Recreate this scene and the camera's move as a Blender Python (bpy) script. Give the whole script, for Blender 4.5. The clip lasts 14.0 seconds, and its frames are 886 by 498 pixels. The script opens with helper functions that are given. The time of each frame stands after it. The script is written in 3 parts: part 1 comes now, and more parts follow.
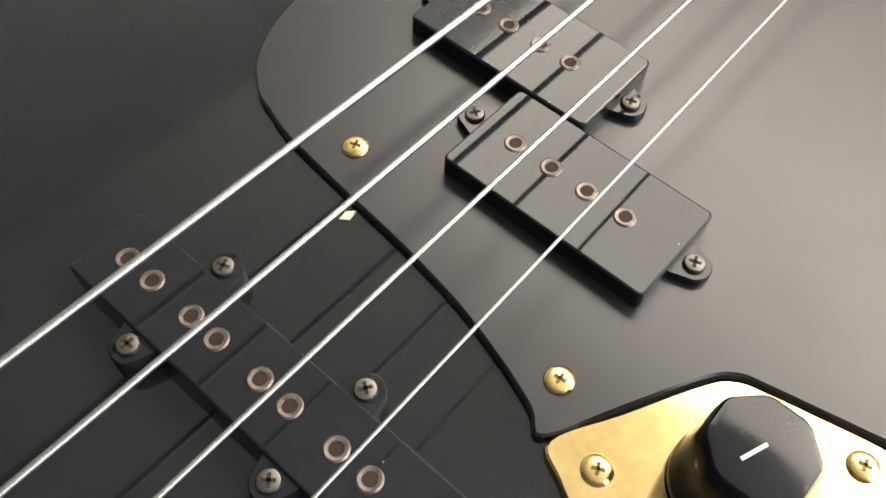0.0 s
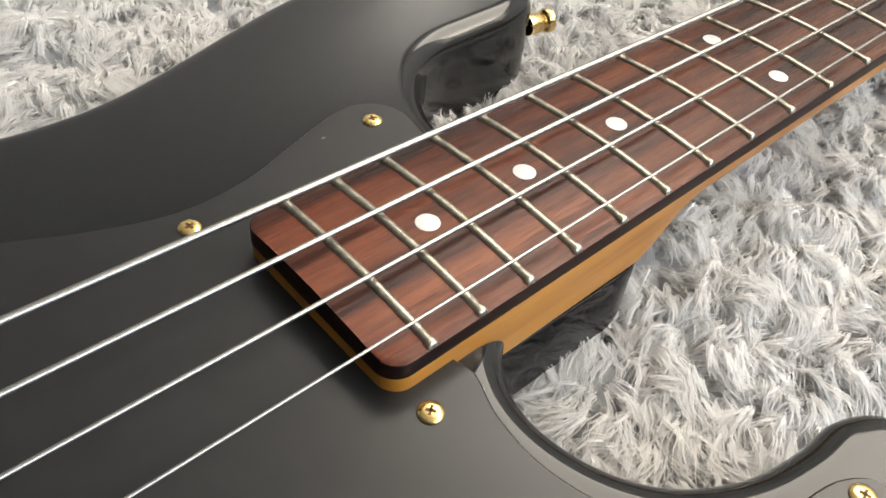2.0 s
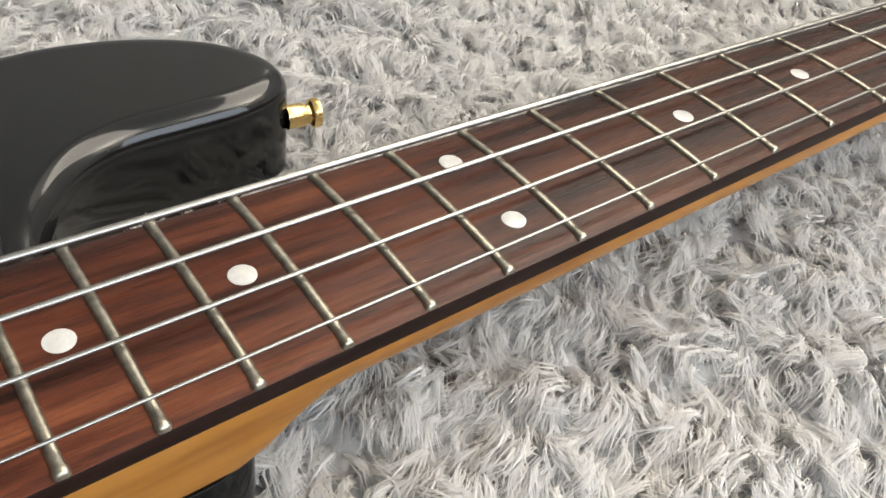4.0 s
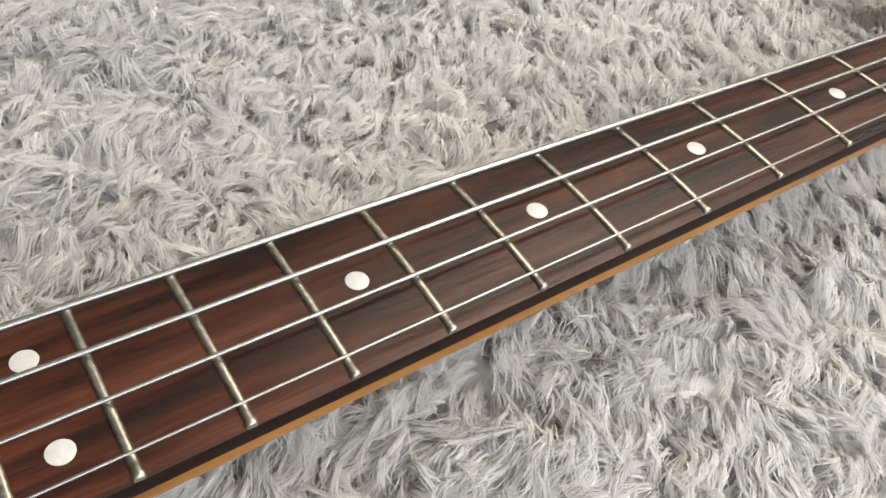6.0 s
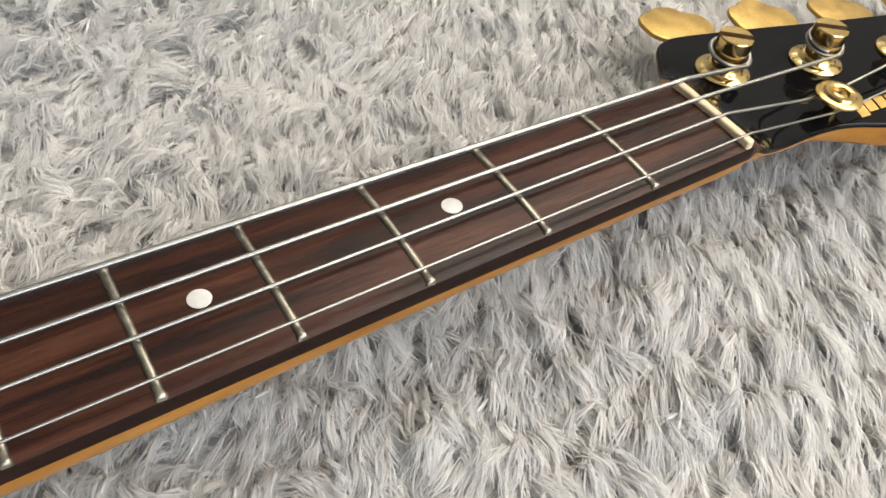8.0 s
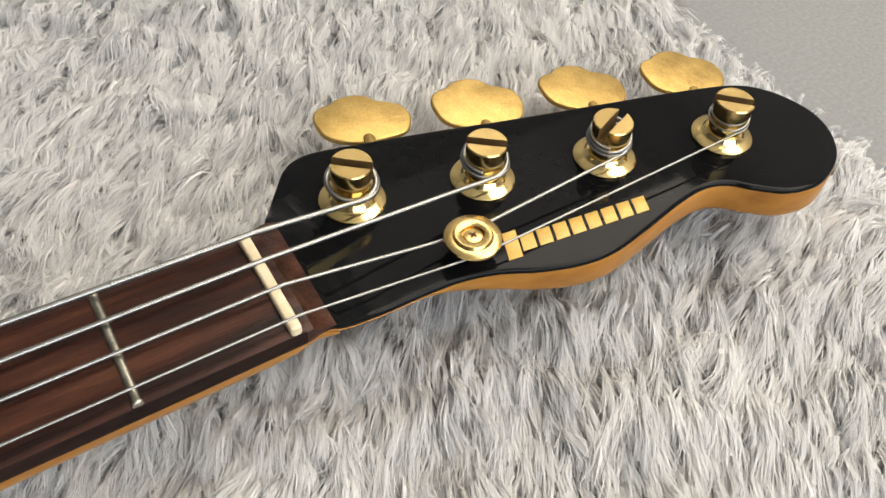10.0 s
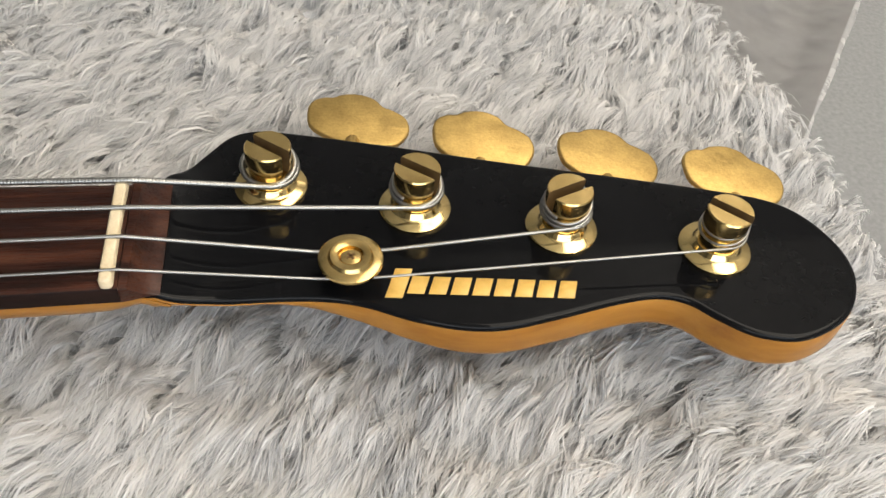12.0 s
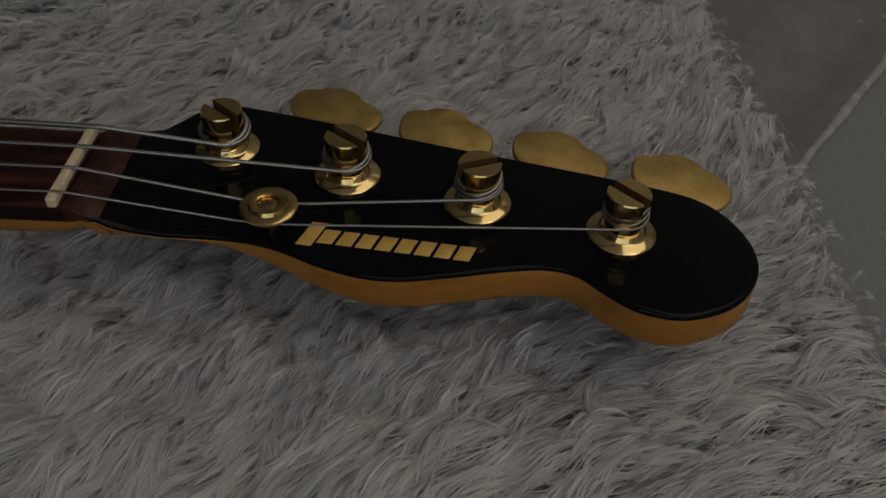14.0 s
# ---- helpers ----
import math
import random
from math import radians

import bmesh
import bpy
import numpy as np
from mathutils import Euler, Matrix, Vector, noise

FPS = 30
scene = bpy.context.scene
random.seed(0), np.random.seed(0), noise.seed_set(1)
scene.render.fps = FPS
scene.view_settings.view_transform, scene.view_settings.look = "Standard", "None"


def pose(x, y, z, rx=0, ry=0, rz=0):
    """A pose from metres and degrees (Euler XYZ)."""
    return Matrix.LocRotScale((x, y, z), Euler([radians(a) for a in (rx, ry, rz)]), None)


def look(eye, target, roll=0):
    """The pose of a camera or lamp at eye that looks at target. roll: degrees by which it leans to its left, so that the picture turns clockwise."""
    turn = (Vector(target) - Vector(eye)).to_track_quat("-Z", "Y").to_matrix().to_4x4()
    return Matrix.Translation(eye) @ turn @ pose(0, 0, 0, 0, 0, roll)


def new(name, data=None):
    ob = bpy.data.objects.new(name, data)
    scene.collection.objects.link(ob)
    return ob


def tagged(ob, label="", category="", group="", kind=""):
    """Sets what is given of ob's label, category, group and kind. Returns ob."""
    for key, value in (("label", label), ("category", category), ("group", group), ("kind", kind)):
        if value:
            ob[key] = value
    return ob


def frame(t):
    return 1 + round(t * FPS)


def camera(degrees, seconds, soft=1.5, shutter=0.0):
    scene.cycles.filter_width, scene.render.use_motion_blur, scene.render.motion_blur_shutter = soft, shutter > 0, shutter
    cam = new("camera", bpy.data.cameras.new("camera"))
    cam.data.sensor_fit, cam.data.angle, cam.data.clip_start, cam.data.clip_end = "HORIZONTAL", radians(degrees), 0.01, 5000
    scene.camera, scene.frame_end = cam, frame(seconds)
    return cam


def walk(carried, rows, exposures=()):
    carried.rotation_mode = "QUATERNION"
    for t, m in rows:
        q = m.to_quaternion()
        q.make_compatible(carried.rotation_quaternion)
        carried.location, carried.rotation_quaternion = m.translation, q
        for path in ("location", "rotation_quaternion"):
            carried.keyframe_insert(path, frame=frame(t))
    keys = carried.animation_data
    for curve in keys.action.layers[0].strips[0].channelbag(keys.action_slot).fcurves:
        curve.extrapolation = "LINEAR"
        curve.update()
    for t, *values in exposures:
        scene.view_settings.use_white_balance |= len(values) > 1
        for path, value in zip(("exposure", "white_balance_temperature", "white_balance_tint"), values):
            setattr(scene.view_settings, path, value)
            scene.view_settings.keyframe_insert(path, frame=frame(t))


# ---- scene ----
cam = camera(55.3, 14.0)
PATH = [
    (0, (-0.836, -0.069, 0.223), (0.014, 0.607, -1.456), 3.3),
    (0.3, (-0.818, -0.078, 0.23), (0.094, 0.635, -1.401), 4.8),
    (0.5, (-0.796, -0.084, 0.236), (0.132, 0.659, -1.373), 5.2),
    (1, (-0.742, -0.099, 0.242), (0.232, 0.744, -1.288), 5.7),
    (1.2, (-0.73, -0.102, 0.24), (0.273, 0.772, -1.253), 6.3),
    (1.5, (-0.71, -0.11, 0.235), (0.305, 0.818, -1.217), 6.6),
    (2, (-0.682, -0.116, 0.228), (0.358, 0.871, -1.166), 7.4),
    (2.5, (-0.656, -0.122, 0.222), (0.386, 0.908, -1.139), 8.6),
    (3, (-0.62, -0.13, 0.217), (0.412, 0.944, -1.118), 9.1),
    (3.5, (-0.587, -0.131, 0.214), (0.449, 0.957, -1.106), 9.9),
    (3.7, (-0.572, -0.13, 0.215), (0.46, 0.963, -1.104), 10.0),
    (5.8, (-0.436, -0.131, 0.25), (0.503, 0.926, -1.165), 10.7),
    (6, (-0.421, -0.129, 0.257), (0.503, 0.905, -1.184), 11.4),
    (6.5, (-0.376, -0.135, 0.256), (0.531, 0.882, -1.208), 12.7),
    (7, (-0.331, -0.139, 0.257), (0.55, 0.884, -1.218), 11.8),
    (7.5, (-0.28, -0.143, 0.256), (0.586, 0.91, -1.208), 10.0),
    (8, (-0.235, -0.147, 0.262), (0.618, 0.912, -1.205), 9.2),
    (8.5, (-0.185, -0.153, 0.2683), (0.6545, 0.928, -1.189), 7.5),
    (9, (-0.1333, -0.1513, 0.2747), (0.7075, 0.917, -1.192), 7.7),
    (9.2, (-0.1083, -0.1483, 0.2777), (0.7175, 0.901, -1.211), 7.6),
    (11.3, (-0.004, -0.162, 0.266), (0.517, 0.987, -1.286), 6.1),
    (11.5, (0.009, -0.157, 0.257), (0.465, 1.036, -1.282), 7.5),
    (12, (0.055, -0.173, 0.259), (0.337, 1.136, -1.227), 6.6),
    (12.5, (0.061, -0.181, 0.257), (0.28, 1.165, -1.207), 5.9),
    (13, (0.067, -0.19, 0.257), (0.209, 1.207, -1.168), 4.8),
    (13.5, (0.092, -0.201, 0.251), (0.136, 1.208, -1.168), 3.6),
    (14, (0.125, -0.216, 0.254), (0.091, 1.227, -1.13), 2.0),
]
EXPOSURES = [(0, 1.51), (0.5, 1.57), (1.0, 1.33), (1.5, 1.21), (2.5, 0.98), (3.5, 0.84), (6.5, 0.66), (9.0, 0.50), (11.5, 0.40), (12.0, 0.34), (12.6, 0.02), (13.0, -0.48), (13.5, -1.22), (14.0, -2.22)]
walk(cam, [(t, look(eye, target, roll)) for t, eye, target, roll in PATH], EXPOSURES)


# ---- world and lights ----
world = bpy.data.worlds.new("world")
scene.world = world
world.use_nodes = True
wn = world.node_tree
sky = wn.nodes.new("ShaderNodeTexSky")
sky.sky_type, sky.sun_disc = "NISHITA", False
sky.sun_elevation, sky.sun_rotation = radians(40), radians(200)
wn.links.new(sky.outputs[0], wn.nodes["Background"].inputs[0])
wn.nodes["Background"].inputs[1].default_value = 0.1


def area_lamp(name, place, target, wide, deep, watts, colour):
    data = bpy.data.lights.new(name, "AREA")
    data.shape, data.size, data.size_y = "RECTANGLE", wide, deep
    data.energy, data.color = watts, colour
    ob = new(name, data)
    ob.matrix_world = look(place, target)
    return ob


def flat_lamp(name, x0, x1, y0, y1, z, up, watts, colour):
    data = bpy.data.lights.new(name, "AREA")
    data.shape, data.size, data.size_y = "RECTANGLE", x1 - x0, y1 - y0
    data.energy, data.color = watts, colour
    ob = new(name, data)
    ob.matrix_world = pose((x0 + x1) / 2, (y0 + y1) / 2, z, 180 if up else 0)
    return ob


# unseen ceiling light, guessed from reflections and enlarged to soften them
flat_lamp("unseen_ceiling_light", 0.50, 2.20, -1.50, 1.40, 2.27, False, 52, (1.0, 0.91, 0.78))
# added fill light, aimed up to brighten the ceiling in the south-east
flat_lamp("southeast_fill_light", 1.75, 2.05, -1.85, -1.55, 1.80, True, 52, (1.0, 0.91, 0.78))
# added fill light, brightens the ceiling and wall in the north-east
flat_lamp("northeast_fill_light", 1.30, 1.70, 1.70, 2.05, 1.40, True, 13, (1.0, 0.93, 0.84))
# added bluish fill from the south; no window is known there
area_lamp("south_fill_light", (0.3, -2.34, 1.40), (0.3, 0.0, 1.40), 2.58, 1.88, 42, (0.87, 0.95, 1.0))


# ---- materials ----
def shader(name):
    m = bpy.data.materials.new(name)
    m.use_nodes = True
    nt = m.node_tree
    return m, nt, nt.nodes["Principled BSDF"]


def nd(nt, kind, **values):
    n = nt.nodes.new(kind)
    for k, v in values.items():
        n.inputs[k].default_value = v
    return n


def coords(nt, scale=(1, 1, 1), which="Object"):
    tc = nt.nodes.new("ShaderNodeTexCoord")
    mp = nt.nodes.new("ShaderNodeMapping")
    mp.inputs["Scale"].default_value = scale
    nt.links.new(tc.outputs[which], mp.inputs["Vector"])
    return mp.outputs[0]


def ramp(nt, source, stops):
    r = nt.nodes.new("ShaderNodeValToRGB")
    while len(r.color_ramp.elements) < len(stops):
        r.color_ramp.elements.new(0.5)
    for e, (at, c) in zip(r.color_ramp.elements, stops):
        e.position, e.color = at, (*c, 1)
    nt.links.new(source, r.inputs[0])
    return r.outputs[0]


def grey(v):
    return (v, v, v)


def noise_tex(nt, vec, scale, detail=4.0, rough=0.55):
    n = nd(nt, "ShaderNodeTexNoise", Scale=scale, Detail=detail, Roughness=rough)
    nt.links.new(vec, n.inputs["Vector"])
    return n.outputs["Fac"]


def bump(nt, bsdf, source, strength, distance):
    b = nd(nt, "ShaderNodeBump", Strength=strength, Distance=distance)
    nt.links.new(source, b.inputs["Height"])
    nt.links.new(b.outputs[0], bsdf.inputs["Normal"])


def worn(name, dark, light, scale, rough_lo, rough_hi, metal=0.0, bump_strength=0.0, bump_scale=800, bump_size=0.0002, coat=0.0, stretch=(1, 1, 1), specks=0):
    """A surface whose colour and gloss vary with a coarse and a fine pattern."""
    m, nt, b = shader(name)
    v = coords(nt, stretch)
    coarse, fine = noise_tex(nt, v, scale), noise_tex(nt, v, scale * 9, 6)
    mix = nd(nt, "ShaderNodeMath")
    mix.operation = "MULTIPLY_ADD"
    mix.inputs[1].default_value = 0.45
    nt.links.new(fine, mix.inputs[0])
    half = nd(nt, "ShaderNodeMath")
    half.operation = "MULTIPLY"
    half.inputs[1].default_value = 0.6
    nt.links.new(coarse, half.inputs[0])
    nt.links.new(half.outputs[0], mix.inputs[2])
    nt.links.new(ramp(nt, mix.outputs[0], [(0.35, dark), (0.7, light)]), b.inputs["Base Color"])
    nt.links.new(ramp(nt, mix.outputs[0], [(0.35, grey(rough_lo)), (0.7, grey(rough_hi))]), b.inputs["Roughness"])
    b.inputs["Metallic"].default_value = metal
    if specks:
        spots = nd(nt, "ShaderNodeTexVoronoi", Scale=specks)
        nt.links.new(coords(nt, (1, 1.7, 1)), spots.inputs["Vector"])
        pale = nd(nt, "ShaderNodeMix")
        pale.data_type = "RGBA"
        pale.inputs[7].default_value = (0.30, 0.30, 0.28, 1)
        nt.links.new(ramp(nt, spots.outputs["Distance"], [(0.012, grey(0.8)), (0.03, grey(0.0))]), pale.inputs[0])
        nt.links.new(b.inputs["Base Color"].links[0].from_socket, pale.inputs[6])
        nt.links.new(pale.outputs[2], b.inputs["Base Color"])
    if coat:
        b.inputs["Coat Weight"].default_value, b.inputs["Coat Roughness"].default_value = coat, 0.05
    if bump_strength:
        bump(nt, b, noise_tex(nt, v, bump_scale, 3), bump_strength, bump_size)
    return m


HEAD_GLOSS = worn("black_headstock_lacquer", (0.004, 0.004, 0.0045), (0.006, 0.006, 0.0065), 22, 0.03, 0.06)
HEAD_GLOSS.node_tree.nodes["Principled BSDF"].inputs["Specular IOR Level"].default_value = 0.11
BLACK_GLOSS = worn("black_lacquer", (0.007, 0.0073, 0.0076), (0.010, 0.0103, 0.0106), 22, 0.05, 0.11)
BLACK_GLOSS.node_tree.nodes["Principled BSDF"].inputs["Specular IOR Level"].default_value = 0.44
BLACK_SATIN = worn("black_pickguard_plastic", (0.009, 0.009, 0.009), (0.014, 0.014, 0.014), 18, 0.28, 0.36, bump_strength=0.05, bump_scale=1500, bump_size=0.0001, specks=26)
BLACK_PLASTIC = worn("black_pickup_plastic", (0.009, 0.010, 0.011), (0.014, 0.015, 0.016), 40, 0.05, 0.11, bump_strength=0.03, bump_scale=600, specks=90)
BLACK_PLASTIC.node_tree.nodes["Principled BSDF"].inputs["Specular IOR Level"].default_value = 0.29
GOLD = worn("gold_plating", (0.62, 0.42, 0.15), (0.80, 0.59, 0.26), 60, 0.17, 0.30, 1.0)
GOLD_BRIGHT = worn("polished_gold_plating", (0.72, 0.50, 0.19), (0.90, 0.68, 0.31), 50, 0.06, 0.15, 1.0)
GOLD_DULL = worn("worn_satin_gold", (0.40, 0.262, 0.078), (0.66, 0.45, 0.155), 110, 0.36, 0.52, 0.85, 0.30, 240, 0.0008)
GOLD_SATIN = worn("satin_gold_post", (0.70, 0.48, 0.18), (0.86, 0.63, 0.27), 60, 0.17, 0.28, 1.0)
NICKEL = worn("nickel_fret_wire", (0.25, 0.23, 0.18), (0.54, 0.50, 0.42), 420, 0.28, 0.46, 1.0)
STEEL = worn("dull_zinc_screw", (0.09, 0.085, 0.075), (0.20, 0.19, 0.17), 300, 0.35, 0.55, 1.0)
RUST = worn("tarnished_pole_steel", (0.10, 0.075, 0.062), (0.26, 0.215, 0.19), 500, 0.30, 0.55, 0.85)
# rust darkened to near-black, painting in the shade of screw holes
RUST_SHADE = worn("shaded_rusty_hole", (0.010, 0.006, 0.004), (0.035, 0.016, 0.009), 600, 0.6, 0.8, 0.3)
# brown brass that paints in the shade of recesses and post slots
BRASS_SHADE = worn("shaded_brass_slot", (0.12, 0.068, 0.026), (0.22, 0.13, 0.05), 600, 0.5, 0.7, 0.6)
BONE = worn("aged_bone", (0.62, 0.48, 0.29), (0.79, 0.68, 0.48), 160, 0.30, 0.45)
PEARL = worn("pearloid_dot", (0.56, 0.55, 0.52), (0.70, 0.69, 0.67), 420, 0.18, 0.30)
LOGO_GOLD = worn("gold_decal", (0.62, 0.36, 0.07), (0.80, 0.50, 0.13), 300, 0.30, 0.42)
KNOB = worn("black_knob_plastic", (0.007, 0.007, 0.008), (0.011, 0.011, 0.012), 90, 0.12, 0.16)
KNOB.node_tree.nodes["Principled BSDF"].inputs["Specular IOR Level"].default_value = 0.28
WHITE_MARK = worn("white_pointer_paint", (0.70, 0.70, 0.68), (0.82, 0.82, 0.80), 500, 0.4, 0.5)
FLAKE = worn("cream_paper_flake", (0.50, 0.48, 0.34), (0.72, 0.70, 0.52), 700, 0.6, 0.8)
# greys of the unseen walls, chosen to shape bounce light and reflections
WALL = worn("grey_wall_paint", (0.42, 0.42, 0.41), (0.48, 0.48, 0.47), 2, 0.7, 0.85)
MID_WALL = worn("unseen_mid_grey_wall", (0.30, 0.30, 0.30), (0.36, 0.36, 0.36), 2, 0.7, 0.85)
DARK_WALL = worn("unseen_dark_grey_wall", (0.10, 0.10, 0.10), (0.14, 0.14, 0.14), 2, 0.7, 0.85)
CEIL = worn("white_ceiling_paint", (0.70, 0.69, 0.67), (0.78, 0.77, 0.75), 3, 0.8, 0.9)


def wood_maple():
    m, nt, b = shader("amber_lacquered_maple")
    v = coords(nt, (1.2, 10, 10))
    n = noise_tex(nt, v, 11, 6, 0.6)
    nt.links.new(ramp(nt, n, [(0.28, (0.21, 0.076, 0.009)), (0.5, (0.34, 0.142, 0.019)), (0.72, (0.42, 0.190, 0.031))]), b.inputs["Base Color"])
    b.inputs["Roughness"].default_value = 0.34
    b.inputs["Specular IOR Level"].default_value = 0.32
    b.inputs["Coat Weight"].default_value, b.inputs["Coat Roughness"].default_value = 0.12, 0.12
    return m


def wood_rosewood():
    m, nt, b = shader("rosewood")
    broad = noise_tex(nt, coords(nt, (1.9, 24, 24)), 5.5, 6, 0.62)
    pores = noise_tex(nt, coords(nt, (14, 420, 420)), 4, 4, 0.7)
    base = nd(nt, "ShaderNodeMix")
    base.data_type, base.blend_type = "RGBA", "MULTIPLY"
    base.inputs[0].default_value = 0.75
    nt.links.new(ramp(nt, broad, [(0.34, (0.014, 0.0062, 0.0048)), (0.44, (0.032, 0.0110, 0.0070)), (0.54, (0.066, 0.0225, 0.0130)), (0.70, (0.118, 0.046, 0.024))]), base.inputs[6])
    nt.links.new(ramp(nt, pores, [(0.36, grey(0.35)), (0.52, grey(1.0))]), base.inputs[7])
    # colour raised towards the body end, partly wood tone, partly painted-in sheen
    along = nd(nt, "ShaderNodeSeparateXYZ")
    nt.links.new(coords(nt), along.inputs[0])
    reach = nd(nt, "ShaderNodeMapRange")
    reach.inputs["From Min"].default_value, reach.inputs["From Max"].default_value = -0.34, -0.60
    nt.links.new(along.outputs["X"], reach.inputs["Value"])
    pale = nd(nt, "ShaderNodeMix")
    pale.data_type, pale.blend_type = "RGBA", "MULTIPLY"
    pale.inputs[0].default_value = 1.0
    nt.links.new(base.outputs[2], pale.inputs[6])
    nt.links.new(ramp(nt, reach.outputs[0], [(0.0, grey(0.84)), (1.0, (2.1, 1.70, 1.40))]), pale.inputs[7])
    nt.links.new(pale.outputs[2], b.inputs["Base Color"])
    nt.links.new(ramp(nt, pores, [(0.3, grey(0.45)), (0.6, grey(0.24))]), b.inputs["Roughness"])
    b.inputs["Specular IOR Level"].default_value = 0.22
    bump(nt, b, pores, 0.22, 0.0003)
    return m


def wound_wire(name, turns, dark, light):
    m, nt, b = shader(name)
    w = nd(nt, "ShaderNodeTexWave", Scale=turns, Distortion=0.3)
    w.bands_direction = "X"
    nt.links.new(coords(nt), w.inputs["Vector"])
    nt.links.new(ramp(nt, w.outputs["Fac"], [(0.0, dark), (0.6, light)]), b.inputs["Base Color"])
    b.inputs["Metallic"].default_value, b.inputs["Roughness"].default_value = 1.0, 0.36
    return m


def fur():
    m, nt, b = shader("grey_white_faux_fur")
    lock = nt.nodes.new("ShaderNodeAttribute")
    lock.attribute_name = "lock_tone"
    tone = ramp(nt, lock.outputs["Fac"], [(0.0, (0.44, 0.44, 0.45)), (0.3, (0.70, 0.695, 0.695)), (0.65, (0.83, 0.817, 0.804)), (1.0, (0.89, 0.872, 0.855))])
    nt.links.new(tone, b.inputs["Base Color"])
    b.inputs["Roughness"].default_value = 0.7
    b.inputs["Specular IOR Level"].default_value = 0.12
    thin = nt.nodes.new("ShaderNodeBsdfTranslucent")
    nt.links.new(tone, thin.inputs["Color"])
    both = nt.nodes.new("ShaderNodeMixShader")
    both.inputs[0].default_value = 0.41
    nt.links.new(b.outputs[0], both.inputs[1])
    nt.links.new(thin.outputs[0], both.inputs[2])
    nt.links.new(both.outputs[0], nt.nodes["Material Output"].inputs["Surface"])
    return m


def cloth(name, dark, light):
    m, nt, b = shader(name)
    n = noise_tex(nt, coords(nt), 420, 6)
    nt.links.new(ramp(nt, n, [(0.3, dark), (0.7, light)]), b.inputs["Base Color"])
    b.inputs["Roughness"].default_value = 0.9
    bump(nt, b, n, 0.2, 0.001)
    return m


MAPLE, ROSEWOOD, FUR = wood_maple(), wood_rosewood(), fur()
WOUND = (wound_wire("nickel_wound_thick_string", 420, (0.31, 0.30, 0.28), (0.36, 0.35, 0.33)), wound_wire("nickel_wound_string", 600, (0.31, 0.30, 0.28), (0.36, 0.35, 0.33)))
BACKING = cloth("grey_rug_backing", (0.18, 0.18, 0.18), (0.30, 0.29, 0.29))
# greyer than the fur, to paint darker shade into gaps between wisps
UNDERCOAT = worn("cool_grey_fur_underwool", (0.46, 0.465, 0.475), (0.59, 0.59, 0.595), 120, 0.8, 0.95)
# darker rosewood with the shade of the board's upright faces painted in
EDGE_SHADE_WOOD = worn("shaded_rosewood_edge", (0.006, 0.0030, 0.0025), (0.020, 0.0085, 0.006), 14, 0.32, 0.5, stretch=(1, 9, 9))
EDGE_SHADE_WOOD.node_tree.nodes["Principled BSDF"].inputs["Specular IOR Level"].default_value = 0.14
CARPET = cloth("dark_grey_carpet", (0.20, 0.20, 0.20), (0.27, 0.27, 0.266))
FILM = worn("crumpled_clear_plastic_film", (0.36, 0.35, 0.34), (0.47, 0.455, 0.44), 6, 0.12, 0.30, bump_strength=0.6, bump_scale=14, bump_size=0.01)

FILM_LIP = worn("pale_plastic_fold", (0.31, 0.305, 0.30), (0.42, 0.41, 0.40), 12, 0.2, 0.36, bump_strength=0.2, bump_scale=40, bump_size=0.002)


# ---- mesh helpers ----
def part(name, bm, material, parent, label="", sharp=38):
    me = bpy.data.meshes.new(name)
    bmesh.ops.recalc_face_normals(bm, faces=bm.faces)
    bm.to_mesh(me)
    bm.free()
    me.polygons.foreach_set("use_smooth", [True] * len(me.polygons))
    me.set_sharp_from_angle(angle=radians(sharp))
    me.materials.append(material)
    ob = new(name, me)
    ob.parent = parent
    if label:
        tagged(ob, label)
    return ob


def thing(name, label, category, group="", kind=""):
    return tagged(new(name), label, category, group, kind)


def loft(rings, cap=True, closed=True):
    bm = bmesh.new()
    loops = [[bm.verts.new(p) for p in ring] for ring in rings]
    n = len(loops[0])
    for a, b in zip(loops, loops[1:]):
        for i in range(n if closed else n - 1):
            j = (i + 1) % n
            bm.faces.new((a[i], a[j], b[j], b[i]))
    if cap:
        ends = [bm.faces.new(loops[0]), bm.faces.new(loops[-1])]
        if n > 30:
            bm.normal_update()
            bmesh.ops.triangulate(bm, faces=ends, ngon_method="BEAUTY")
    return bm


def lathe(profile, seg=24, centre=(0, 0, 0)):
    cx, cy, cz = centre
    return loft([[(cx + r * math.cos(2 * math.pi * i / seg), cy + r * math.sin(2 * math.pi * i / seg), cz + z) for i in range(seg)] for r, z in profile])


def join(*bms):
    out = bmesh.new()
    for b in bms:
        me = bpy.data.meshes.new("piece")
        b.to_mesh(me)
        b.free()
        out.from_mesh(me)
        bpy.data.meshes.remove(me)
    return out


def moved(bm, m):
    bmesh.ops.transform(bm, matrix=m, verts=bm.verts)
    return bm


def block(x0, x1, y0, y1, z0, z1, edge=0.0, steps=1):
    bm = bmesh.new()
    bmesh.ops.create_cube(bm, size=1, matrix=Matrix.Translation(((x0 + x1) / 2, (y0 + y1) / 2, (z0 + z1) / 2)) @ Matrix.Diagonal((x1 - x0, y1 - y0, z1 - z0, 1)))
    if edge:
        bmesh.ops.bevel(bm, geom=bm.edges[:], offset=edge, segments=steps, affect="EDGES", profile=0.5)
    return bm


